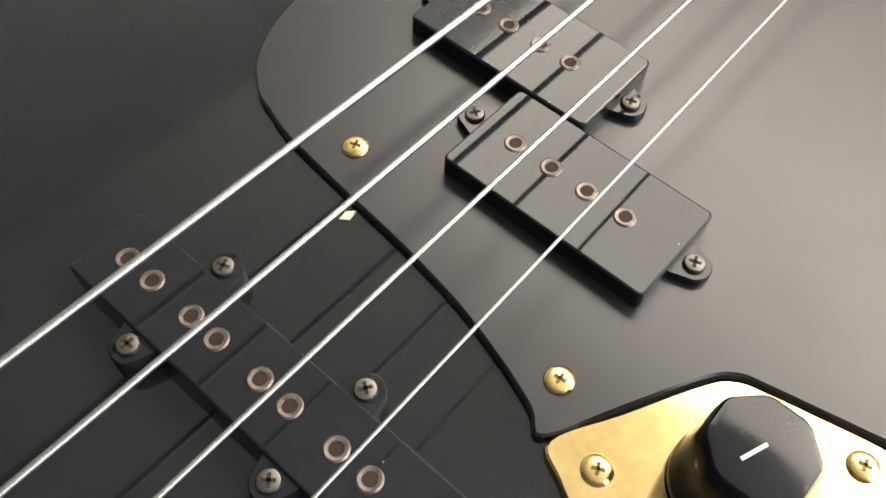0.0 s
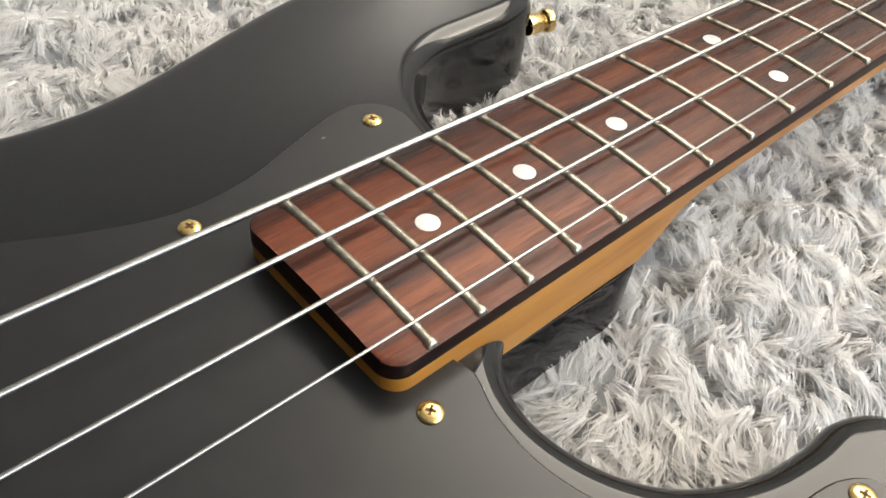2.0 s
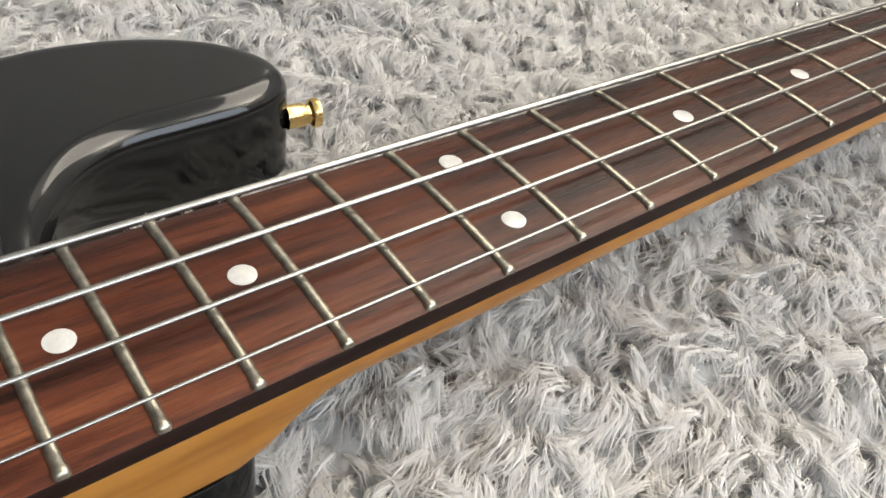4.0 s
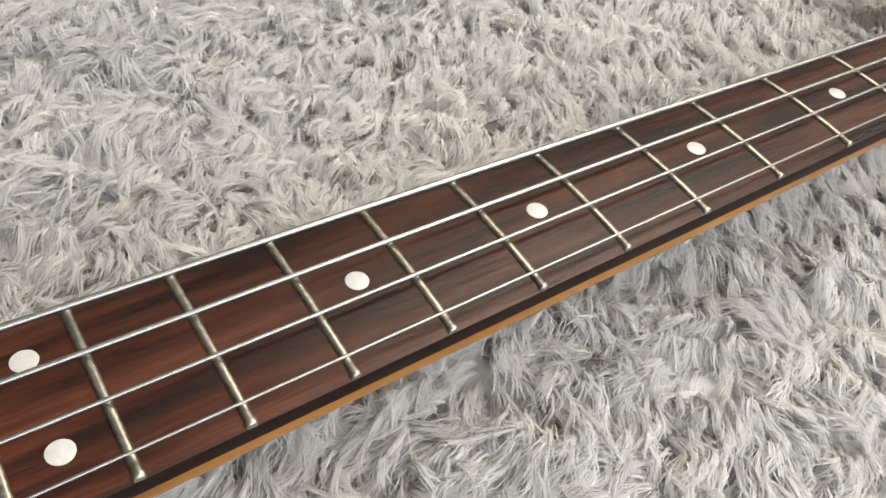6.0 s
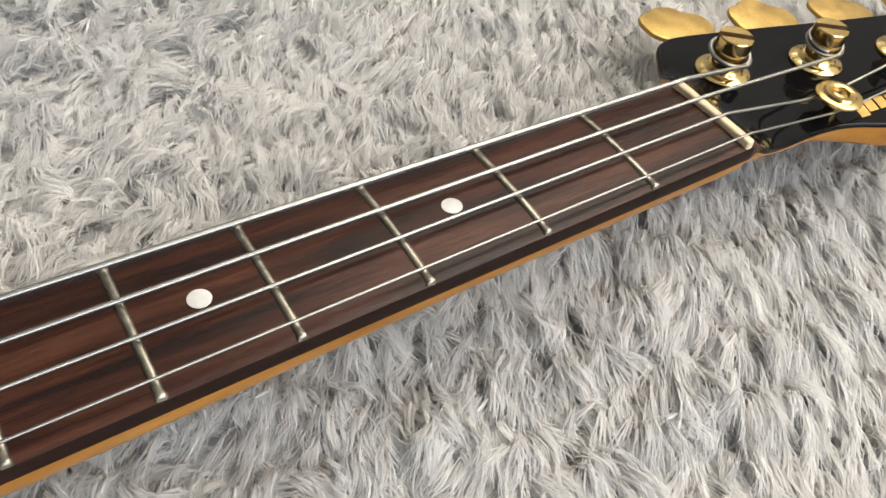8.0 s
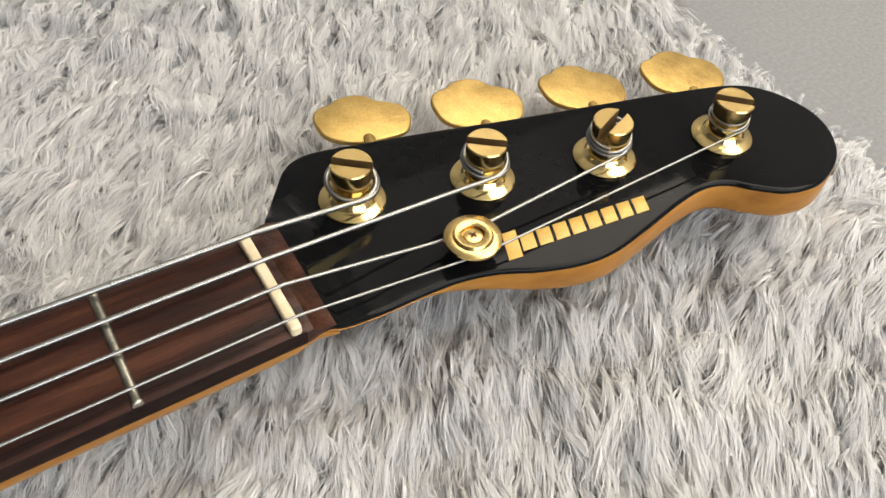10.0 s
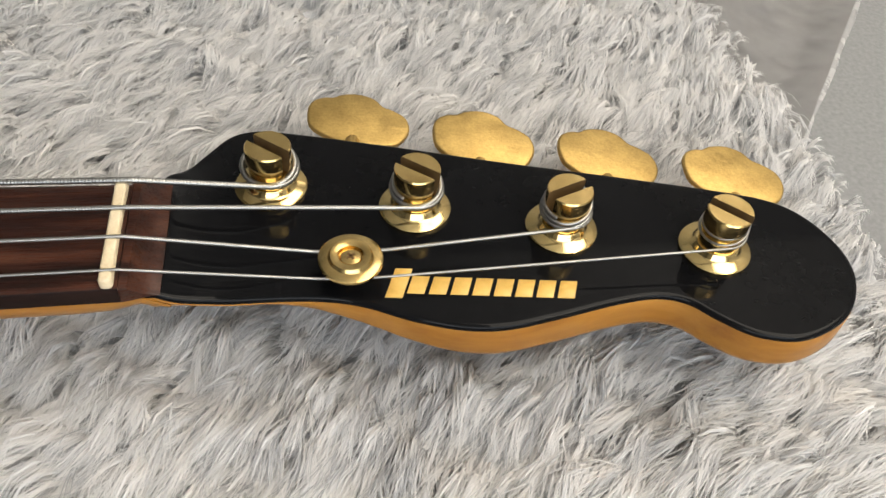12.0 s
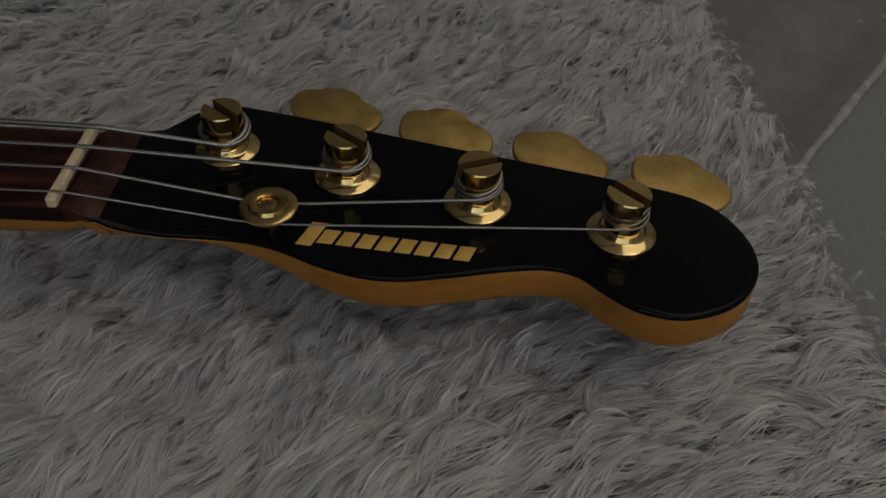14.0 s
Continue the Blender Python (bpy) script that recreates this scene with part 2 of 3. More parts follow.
def smooth_loop(points, steps=6):
    """A closed smooth line through the points."""
    out, n = [], len(points)
    p = [Vector(q) for q in points]
    for i in range(n):
        a, b, c, d = p[i - 1], p[i], p[(i + 1) % n], p[(i + 2) % n]
        for k in range(steps):
            t = k / steps
            out.append(0.5 * (2 * b + (c - a) * t + (2 * a - 5 * b + 4 * c - d) * t * t + (3 * b - a - 3 * c + d) * t ** 3))
    return out


def inset(loop, d):
    n, out = len(loop), []
    area = sum(loop[i].x * loop[(i + 1) % n].y - loop[(i + 1) % n].x * loop[i].y for i in range(n))
    s = 1 if area > 0 else -1
    for i in range(n):
        t = (loop[(i + 1) % n] - loop[i - 1]).normalized()
        out.append(loop[i] + Vector((-t.y, t.x)) * d * s)
    return out


def slab(loop, profile):
    """A slab with the outline and an edge profile of (inset, height)."""
    return loft([[(p.x, p.y, z) for p in inset(loop, d)] for d, z in profile])


def round_profile(z0, z1, r0, r1, steps=6):
    low = [(r0 - r0 * math.sin(a), z0 + r0 - r0 * math.cos(a)) for a in (k / steps * math.pi / 2 for k in range(steps + 1))]
    high = [(r1 - r1 * math.cos(a), z1 - r1 + r1 * math.sin(a)) for a in (k / steps * math.pi / 2 for k in range(steps + 1))]
    return [(low[0][0] + 0.0006, z0)] + low + high + [(high[-1][0] + 0.0006, z1)]


def tube(points, radius, seg=10):
    rings = []
    p = [Vector(q) for q in points]
    for i, c in enumerate(p):
        t = (p[min(i + 1, len(p) - 1)] - p[max(i - 1, 0)]).normalized()
        side = t.cross(Vector((0, 0, 1)))
        side = side.normalized() if side.length > 1e-6 else Vector((1, 0, 0))
        up = side.cross(t)
        rings.append([c + radius * (math.cos(2 * math.pi * k / seg) * side + math.sin(2 * math.pi * k / seg) * up) for k in range(seg)])
    return loft(rings)


def cross_head(r, h, seg=20):
    """A domed screw head, standing on z = 0; its recess is a separate dark cross."""
    dome = lathe([(r, 0), (r, h * 0.25), (r * 0.93, h * 0.55), (r * 0.7, h * 0.85), (r * 0.52, h * 0.96)], seg)
    return dome


# a raised cross; its dark colour stands in for a shaded recess
def cross_cut(r, h):
    a = block(-r, r, -r * 0.26, r * 0.26, 0, h)
    b = block(-r * 0.26, r * 0.26, -r, r, 0, h)
    return join(a, b)


# ---- room ----
tagged(part("floor", block(-2.3, 2.4, -2.3, 2.2, -0.1, 0.0), CARPET, None), "dark grey short-pile carpet floor", "floor", kind="structure")
tagged(part("ceiling", block(-2.3, 2.4, -2.3, 2.2, 2.6, 2.7), CEIL, None), "plain white ceiling", "ceiling", kind="structure")
# unseen walls close the room; the darker ones hold back light
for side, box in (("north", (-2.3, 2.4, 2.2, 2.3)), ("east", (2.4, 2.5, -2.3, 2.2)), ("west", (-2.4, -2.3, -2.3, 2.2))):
    tagged(part("wall_" + side, block(*box, 0.0, 2.6), {"north": MID_WALL, "east": MID_WALL, "west": DARK_WALL}[side], None), {"north": "unseen plain wall, mid-grey to dim reflections", "east": "unseen plain wall, mid-grey to dim reflections", "west": "unseen plain wall, dark grey to cut light from the west"}[side], "wall", kind="structure")
# the unseen south wall behind the camera, with an opening made for the added fill light
south = join(block(-2.3, -1.0, -2.4, -2.3, 0.0, 2.6), block(1.6, 2.4, -2.4, -2.3, 0.0, 2.6), block(-1.0, 1.6, -2.4, -2.3, 0.0, 0.45), block(-1.0, 1.6, -2.4, -2.3, 2.35, 2.6))
tagged(part("wall_south", south, WALL, None), "unseen plain grey wall with a wide opening made for the fill light", "wall", kind="structure")

# ---- bass guitar: the body ----
bass = thing("bass_guitar", "black four-string electric bass guitar with gold hardware on a rug", "bass guitar")
SCALE, ZB, ZF, CROWN = 0.8636, 0.0640, 0.0780, 0.25
BODY = [(-0.700, 0.143), (-0.676, 0.133), (-0.645, 0.121), (-0.620, 0.118), (-0.598, 0.120), (-0.573, 0.127), (-0.545, 0.136), (-0.515, 0.144), (-0.488, 0.146),
        (-0.462, 0.141), (-0.440, 0.130), (-0.427, 0.115), (-0.424, 0.101), (-0.431, 0.090), (-0.446, 0.085), (-0.466, 0.084), (-0.485, 0.083), (-0.500, 0.077),
        (-0.511, 0.066), (-0.518, 0.054), (-0.522, 0.040), (-0.530, 0.020), (-0.545, -0.008), (-0.560, -0.027), (-0.570, -0.036), (-0.576, -0.047), (-0.577, -0.060), (-0.573, -0.074),
        (-0.564, -0.086), (-0.549, -0.095), (-0.532, -0.099), (-0.517, -0.100), (-0.506, -0.106), (-0.503, -0.118), (-0.509, -0.135), (-0.527, -0.148), (-0.555, -0.150),
        (-0.590, -0.141), (-0.630, -0.134), (-0.675, -0.137), (-0.720, -0.152), (-0.780, -0.170), (-0.850, -0.174), (-0.910, -0.155), (-0.955, -0.110),
        (-0.978, -0.040), (-0.978, 0.040), (-0.955, 0.110), (-0.910, 0.155), (-0.850, 0.172), (-0.780, 0.168), (-0.735, 0.157)]
body_loop = smooth_loop(BODY, 6)
part("body", slab(body_loop, round_profile(0.021, ZB, 0.006, 0.0085, 7)), BLACK_GLOSS, bass, "glossy black lacquered body with rounded edges", 60)

HEEL = [(-0.600, -0.0308), (-0.560, -0.0308), (-0.520, -0.0308), (-0.508, -0.0300), (-0.5005, -0.0260), (-0.4975, -0.0150), (-0.4970, 0.0000), (-0.4980, 0.0200), (-0.5030, 0.0380), (-0.515, 0.0500), (-0.540, 0.0560), (-0.600, 0.0560)]
part("neck_heel", slab(smooth_loop(HEEL, 6), round_profile(0.0215, 0.0508, 0.004, 0.0004, 5)), BLACK_GLOSS, bass, "glossy black heel of the body under the neck", 60).data.materials[0] = HEAD_GLOSS

GUARD = [(-0.752, 0.060), (-0.755, 0.052), (-0.7575, 0.043), (-0.760, 0.022), (-0.762, 0.002), (-0.765, -0.017), (-0.769, -0.032), (-0.773, -0.043), (-0.7762, -0.0486),
         (-0.7615, -0.0565), (-0.7445, -0.0655), (-0.7390, -0.0705), (-0.7370, -0.0770), (-0.7345, -0.0880), (-0.7315, -0.1010), (-0.728, -0.115), (-0.718, -0.124),
         (-0.695, -0.123), (-0.660, -0.122), (-0.620, -0.121), (-0.585, -0.126), (-0.555, -0.131), (-0.536, -0.127), (-0.530, -0.117), (-0.538, -0.110),
         (-0.556, -0.106), (-0.572, -0.097), (-0.583, -0.083), (-0.588, -0.066), (-0.587, -0.050), (-0.583, -0.038), (-0.584, -0.030),
         (-0.580, -0.010), (-0.560, 0.010), (-0.536, 0.030), (-0.531, 0.045), (-0.530, 0.056), (-0.535, 0.064), (-0.544, 0.067), (-0.556, 0.0645), (-0.570, 0.060), (-0.590, 0.054), (-0.612, 0.053),
         (-0.635, 0.060), (-0.660, 0.071), (-0.690, 0.078), (-0.722, 0.077), (-0.742, 0.070)]
guard = part("pickguard", slab(smooth_loop(GUARD, 5), [(0.0, ZB - 0.0005), (0.0, ZB + 0.0018), (0.0005, ZB + 0.0023), (0.0008, ZB + 0.0023)]), BLACK_SATIN, bass, "satin black plastic pickguard", 12)
ZG = ZB + 0.0023


def gold_screw(x, y, z, turn, parent, name="screw"):
    head = part(name, moved(cross_head(0.0033, 0.0011), pose(x, y, z, 0, 0, turn)), GOLD, parent, "gold cross-head screw")
    part("recess", moved(cross_cut(0.0013, 0.0004), pose(x, y, z + 0.00085, 0, 0, turn)), BRASS_SHADE, head)


for x, y, turn in ((-0.749, 0.0285, 20), (-0.6695, 0.0625, 55), (-0.612, 0.045, 10), (-0.541, 0.056, 70), (-0.599, -0.040, 35), (-0.7645, -0.044, 5), (-0.665, -0.112, 40), (-0.537, -0.116, 15)):
    gold_screw(x, y, ZG, turn, bass)

# control plate and knob
PLATE = [(-0.7757, -0.0500), (-0.7615, -0.0575), (-0.7450, -0.0664), (-0.7400, -0.0712), (-0.7380, -0.0775), (-0.7355, -0.0885), (-0.7330, -0.1010), (-0.732, -0.120), (-0.738, -0.138),
         (-0.755, -0.147), (-0.775, -0.142), (-0.790, -0.125), (-0.796, -0.105), (-0.793, -0.085), (-0.787, -0.068), (-0.781, -0.0565)]
plate = part("control_plate", slab(smooth_loop(PLATE, 5), [(0, ZB), (0, ZB + 0.0016), (0.0005, ZB + 0.0021), (0.001, ZB + 0.0021)]), GOLD_BRIGHT, bass, "polished gold control plate")
for x, y, turn in ((-0.7745, -0.0605, 25), (-0.7395, -0.0985, 10)):
    gold_screw(x, y, ZB + 0.0021, turn, bass)
knob_rings = []
for r, z, flat in ((0.0114, 0.0, 0.0), (0.0114, 0.0024, 0.0), (0.0111, 0.0030, 0.25), (0.0108, 0.0120, 0.85), (0.0102, 0.0192, 1.0), (0.0096, 0.0201, 1.0), (0.0088, 0.0203, 1.0)):
    ring = []
    for k in range(96):
        a = 2 * math.pi * k / 96
        off = (a + math.pi / 8) % (math.pi / 4) - math.pi / 8
        q = r * (1 - flat + flat * min(1.0, 0.955 / math.cos(off)))
        ring.append((q * math.cos(a), q * math.sin(a), z))
    knob_rings.append(ring)
knob = part("knob", moved(loft(knob_rings), pose(-0.7605, -0.0805, ZB + 0.0030)), KNOB, bass, "black fluted plastic knob with a white pointer line")
part("pointer", moved(block(-0.0050, 0.0006, -0.00035, 0.00035, 0, 0.0003), pose(-0.7605, -0.0803, ZB + 0.0233, 0, 0, -21)), WHITE_MARK, knob)

# strap button on the upper horn
button = part("strap_button", moved(lathe([(0.0044, 0), (0.0044, 0.0060), (0.0036, 0.0072), (0.0036, 0.0084), (0.0050, 0.0092), (0.0054, 0.0104), (0.0052, 0.0120), (0.0024, 0.0125)], 24), pose(-0.4275, 0.0935, 0.0470, 0, 90, -8)), GOLD, bass, "gold strap button on the upper horn")
part("screw", moved(lathe([(0.0024, 0), (0.0021, 0.0010), (0.0010, 0.0013)], 16), pose(-0.4155, 0.0920, 0.0470, 0, 90, -8)), GOLD, button)


# ---- pickups ----
def pole_piece(x, y, z, parent):
    part("pole_screw", lathe([(0.0027, -0.001), (0.0027, 0.0004), (0.0023, 0.0007), (0.0016, 0.0006), (0.0013, 0.0002)], 20, (x, y, z)), RUST, parent, "tarnished steel pole screw")
    # a dark disc painted as the shaded hole
    part("socket", lathe([(0.00150, 0.00015), (0.00150, 0.00045), (0.0006, 0.00045)], 12, (x, y, z)), RUST_SHADE, parent)


def mount_screw(x, y, z, turn, parent):
    part("mounting_screw", moved(lathe([(0.0025, 0), (0.0025, 0.0005), (0.0022, 0.0010), (0.0016, 0.0012)], 18), pose(x, y, z)), STEEL, parent, "dull steel cross-head screw")
    part("recess", moved(cross_cut(0.0014, 0.0004), pose(x, y, z + 0.0009, 0, 0, turn)), RUST_SHADE, parent)


def cover_shape(x0, x1, y0, y1, corner):
    """A rectangle with rounded corners."""
    loop = []
    for cx, cy, a0 in ((x1 - corner, y1 - corner, 0), (x0 + corner, y1 - corner, 90), (x0 + corner, y0 + corner, 180), (x1 - corner, y0 + corner, 270)):
        loop += [Vector((cx + corner * math.cos(radians(a0 + 15 * k)), cy + corner * math.sin(radians(a0 + 15 * k)))) for k in range(7)]
    return loop


def pickup(x0, x1, y0, y1, poles, lugs, label, ztop, zlug, ear):
    root = new("pickup")
    root.parent = bass
    tagged(root, label)
    part("cover", slab(cover_shape(x0, x1, y0, y1, 0.0016), [(0, ZB - 0.001), (0, ztop - 0.0006), (0.0002, ztop - 0.0002), (0.0006, ztop), (0.0010, ztop)]), BLACK_PLASTIC, root, "black plastic pickup cover", 25)
    xm = (x0 + x1) / 2
    for y in poles:
        pole_piece(xm, y, ztop - 0.0003, root)
    for n, (lx, ly, dx, dy) in enumerate(lugs):
        # an ear with a round nose that widens towards the cover
        nose = [Vector((ear * math.cos(a), ear * math.sin(a))) for a in (radians(-80 + 160 * k / 12) for k in range(13))]
        loop = nose + [Vector((-ear * 1.3, ear * 1.45)), Vector((-ear * 1.3, -ear * 1.45))]
        turn = math.degrees(math.atan2(dy, dx))
        part("lug", moved(slab(loop, [(0, ZB - 0.0005), (0, zlug - 0.0004), (0.0003, zlug)]), pose(lx, ly, 0, 0, 0, turn)), BLACK_PLASTIC, root)
        mount_screw(lx, ly, zlug, 20 + 37 * n, root)
    return root


ZP = 0.0716
pickup(-0.7110, -0.6815, -0.0098, 0.0458, (0.034, 0.0247, 0.0143, 0.0050), ((-0.6945, -0.0128, 0, -1), (-0.6965, 0.0490, 0, 1)), "black split-coil pickup half under the thick strings", ZP, ZG + 0.0022, 0.0042)
pickup(-0.7405, -0.7116, -0.0465, 0.0088, (-0.0012, -0.0117, -0.0217, -0.0322), ((-0.7240, -0.0497, 0, -1), (-0.7235, 0.0130, 0, 1)), "black split-coil pickup half under the thin strings", ZP, ZG + 0.0022, 0.0042)
pickup(-0.8150, -0.7962, -0.0490, 0.0470, (0.0390, 0.0310, 0.0187, 0.0110, -0.0017, -0.0100, -0.0225, -0.0310),
       ((-0.7933, 0.0233, 1, 0), (-0.7933, -0.0180, 1, 0), (-0.8178, 0.0233, -1, 0), (-0.8178, -0.0175, -1, 0)), "black bar pickup with eight pole screws near the bridge", ZP, ZP - 0.0012, 0.0040)


# ---- neck ----
def edge_bass(x):
    return 0.0187 + (0.0305 - 0.0187) * (-x / 0.592)


def edge_treble(x):
    return -0.0218 - (0.0318 - 0.0218) * (-x / 0.592)


def fret_x(n):
    return -SCALE * (1 - 2 ** (-n / 12))


def crown(y):
    return ZF - y * y / (2 * CROWN)


def blend(a, b, t):
    t = min(1.0, max(0.0, t))
    t = t * t * (3 - 2 * t)
    return a + (b - a) * t


BOARD_END, BOARD_LOW = -0.6045, 0.0712
rings = []
for x in [-0.6040 + 0.0062 * (1 - math.cos(math.pi / 2 * k / 10)) for k in range(10)] + [-0.5978 + (0.5978 + 0.0115) * k / 80 for k in range(81)]:
    yb, yt = edge_bass(min(x, 0)), edge_treble(min(x, 0))
    yt, yb = blend(yt, -0.0182, (x + 0.004) / 0.018), blend(yb, 0.0160, (x + 0.001) / 0.010)
    mid, half = (yb + yt) / 2, (yb - yt) / 2
    corner = max(0.0, 0.0062 - (x + 0.6040))
    half -= 0.0062 - math.sqrt(max(0.0, 0.0062 ** 2 - corner ** 2))
    top = blend(BOARD_LOW, 0.0620, (x - 0.0070) / 0.0070)
    low = blend(blend(0.0500, 0.0545, (x + 0.507) / 0.03) + 0.0015 * max(0.0, (x + 0.5) / 0.5), 0.0570, (x + 0.22) / 0.16)
    low = blend(low, 0.0602, (x + 0.014) / 0.022)
    power = blend(blend(0.10, 0.85, (x + 0.507) / 0.03), 1.0, (x + 0.22) / 0.16)
    side = 0.0008
    ring = [(x, mid + half, top), (x, mid + half, top - side)]
    for j in range(1, 24):
        a = math.pi * j / 24
        c, s = math.cos(a), math.sin(a)
        ring.append((x, mid + half * math.copysign(abs(c) ** power, c), top - side - (top - side - low) * s ** power))
    ring += [(x, mid - half, top - side), (x, mid - half, top)]
    rings.append(ring)
part("neck", loft(rings), MAPLE, bass, "amber lacquered maple neck", 50)

# fretboard: a crowned plank with rounded corners at the body end
rings = []
stations = [BOARD_END + 0.0065 * (1 - math.cos(math.pi / 2 * k / 8)) for k in range(9)] + [-0.59 + 0.59 * k / 40 for k in range(41)]
for x in stations:
    yb, yt = edge_bass(x), edge_treble(x)
    mid, half = (yb + yt) / 2, (yb - yt) / 2
    c = max(0.0, BOARD_END + 0.0065 - x)
    half -= 0.0065 - math.sqrt(max(0.0, 0.0065 ** 2 - c ** 2))
    ring = [(x, mid - half, BOARD_LOW), (x, mid - half, crown(half) - 0.0012), (x, mid - half + 0.0004, crown(half) - 0.0005), (x, mid - half + 0.0013, crown(half) - 0.00005)]
    ring += [(x, mid + half * q, crown(half * q)) for q in (-0.9, -0.75, -0.5, -0.25, 0, 0.25, 0.5, 0.75, 0.9)]
    ring += [(x, mid + half - 0.0006, crown(half) - 0.0001), (x, mid + half, crown(half) - 0.0006), (x, mid + half, BOARD_LOW)]
    rings.append(ring)
board = part("fretboard", loft(rings), ROSEWOOD, bass, "reddish-brown rosewood fretboard with edges darkened for shade", 30)
board.data.materials.append(EDGE_SHADE_WOOD)
# upright faces take the darker wood, which paints in their shade
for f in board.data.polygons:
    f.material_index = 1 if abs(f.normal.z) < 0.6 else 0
ramp_rings = []
for x, z in ((-0.0004, 0.0768), (0.0022, 0.0766), (0.0030, 0.0757), (0.0055, 0.0734), (0.0078, 0.0720), (0.0100, 0.0712)):
    yt, yb = blend(edge_treble(0) + 0.0002, -0.0197, (x + 0.001) / 0.011), blend(edge_bass(0) - 0.0003, 0.0262, (x + 0.0030) / 0.0110)
    ramp_rings.append([(x, yt, 0.0709), (x, yt, max(0.0709, z - 0.0006)), (x, yt + 0.0008, z - 0.0001), (x, -0.008, z), (x, 0.008, z), (x, yb - 0.0008, z - 0.0001), (x, yb, max(0.0709, z - 0.0006)), (x, yb, 0.0709)])
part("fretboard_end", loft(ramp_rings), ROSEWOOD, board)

for n in range(1, 21):
    x = fret_x(n)
    yb, yt = edge_bass(x) - 0.0004, edge_treble(x) + 0.0004
    mid = (yb + yt) / 2
    rings = []
    for q, end in [(-1.0, 0.70), (-0.99, 1.05), (-0.975, 1.16), (-0.945, 1.16), (-0.92, 1.0)] + [(-0.8 + 0.16 * j, 1.0) for j in range(11)] + [(0.92, 1.0), (0.945, 1.12), (0.985, 1.12), (1.0, 0.70)]:
        y = mid + (yb - yt) / 2 * q
        z0 = crown(y - mid) - 0.0006
        rings.append([(x + 0.00150 * end * math.copysign(abs(math.cos(a)) ** 0.8, math.cos(a)), y, z0 + (0.0016 * end) * math.sin(a) ** 0.8) for a in (math.pi * k / 8 for k in range(9))])
    part("fret", loft(rings), NICKEL, board)


def dot(x, y):
    part("inlay", lathe([(0.0034, -0.0006), (0.0034, 0.00012), (0.0032, 0.00020)], 28, (x, y, crown(y))), PEARL, board, "white pearloid position dot")


for n in (3, 5, 7, 9, 15, 17, 19):
    dot((fret_x(n) + fret_x(n - 1)) / 2, 0.0)
for y in (0.0140, -0.0140):
    dot((fret_x(12) + fret_x(11)) / 2, y)
part("nut", block(-0.0046, -0.0010, -0.0214, 0.0183, 0.0738, 0.0802, 0.0011, 3), BONE, bass, "aged bone nut", 20)

# ---- headstock ----
HEAD = [(0.0030, 0.0178), (0.0065, 0.026), (0.012, 0.037), (0.019, 0.0465), (0.025, 0.0535), (0.032, 0.0565), (0.042, 0.0560), (0.077, 0.048), (0.116, 0.038), (0.154, 0.029), (0.188, 0.0205),
        (0.207, 0.0140), (0.217, 0.0045), (0.2225, -0.009), (0.222, -0.021), (0.216, -0.032), (0.207, -0.0390), (0.194, -0.0430), (0.181, -0.0405), (0.171, -0.0335), (0.164, -0.0272),
        (0.155, -0.0245), (0.142, -0.0258), (0.123, -0.0300), (0.107, -0.0328), (0.094, -0.0320), (0.080, -0.0278), (0.067, -0.0220), (0.055, -0.0190), (0.040, -0.0181), (0.024, -0.0184), (0.014, -0.0196), (0.009, -0.0196), (0.0050, -0.0190), (0.0030, -0.0120), (0.0030, 0.0080)]
head_loop = smooth_loop(HEAD, 6)
ZH = 0.0645


def sweep_up(bm):
    """The head runs up to the fretboard in a scoop, and its underside rounds into the neck."""
    for v in bm.verts:
        x, z = v.co.x, v.co.z
        v.co.y *= 1 - 0.62 * max(0.0, (ZH - 0.002 - z) / 0.0130) ** 1.2 * blend(1, 0, (x - 0.010) / 0.060)
        if z < ZH - 0.004:
            v.co.z = ZH - 0.004 - (ZH - 0.004 - z) * blend(0.03, 1, (x - 0.004) / 0.112)
        if z > ZH - 0.004:
            v.co.z += 0.0068 * min(1.0, max(0.0, 1 - (x - 0.008) / 0.024)) ** 2 * blend(1, 0, (v.co.y - 0.027) / 0.014)
    return bm


def head_slab(profile):
    rings = [[(p.x, p.y, z) for p in inset(head_loop, d)] for d, z in profile]
    bm = loft(rings, cap=False)
    bm.faces.new([v for v in list(bm.verts)[:len(head_loop)]])
    top = list(bm.verts)[-len(head_loop):]
    lid = bm.faces.new(top)
    bmesh.ops.triangulate(bm, faces=[lid], ngon_method="BEAUTY")
    for x in (0.010, 0.012, 0.014, 0.016, 0.018, 0.020, 0.022, 0.024, 0.026, 0.028, 0.030, 0.033, 0.040):
        bmesh.ops.bisect_plane(bm, geom=bm.verts[:] + bm.edges[:] + bm.faces[:], plane_co=(x, 0, 0), plane_no=(1, 0, 0))
    return sweep_up(bm)


headstock = part("headstock", head_slab([(0.0030, 0.0495), (0.0022, 0.0495), (0.0010, 0.0500), (0.0002, 0.0515), (0.0, 0.0530), (0.0, 0.0570), (0.0, ZH - 0.0022), (0.0003, ZH - 0.0016)]), MAPLE, bass, "amber maple headstock with a black face", 50)
part("headstock_face", head_slab([(0.0002, ZH - 0.0018), (0.0002, ZH - 0.0009), (0.0005, ZH - 0.0003), (0.0011, ZH), (0.0018, ZH)]), HEAD_GLOSS, headstock, "glossy black lacquered headstock face", 60)

# maker's mark: slanted gold bars, no lettering
mark_at, mark_to = Vector((0.0725, -0.0190)), Vector((0.1300, -0.0250))
run = (mark_to - mark_at) / 9
up = Vector((-run.y, run.x)).normalized()
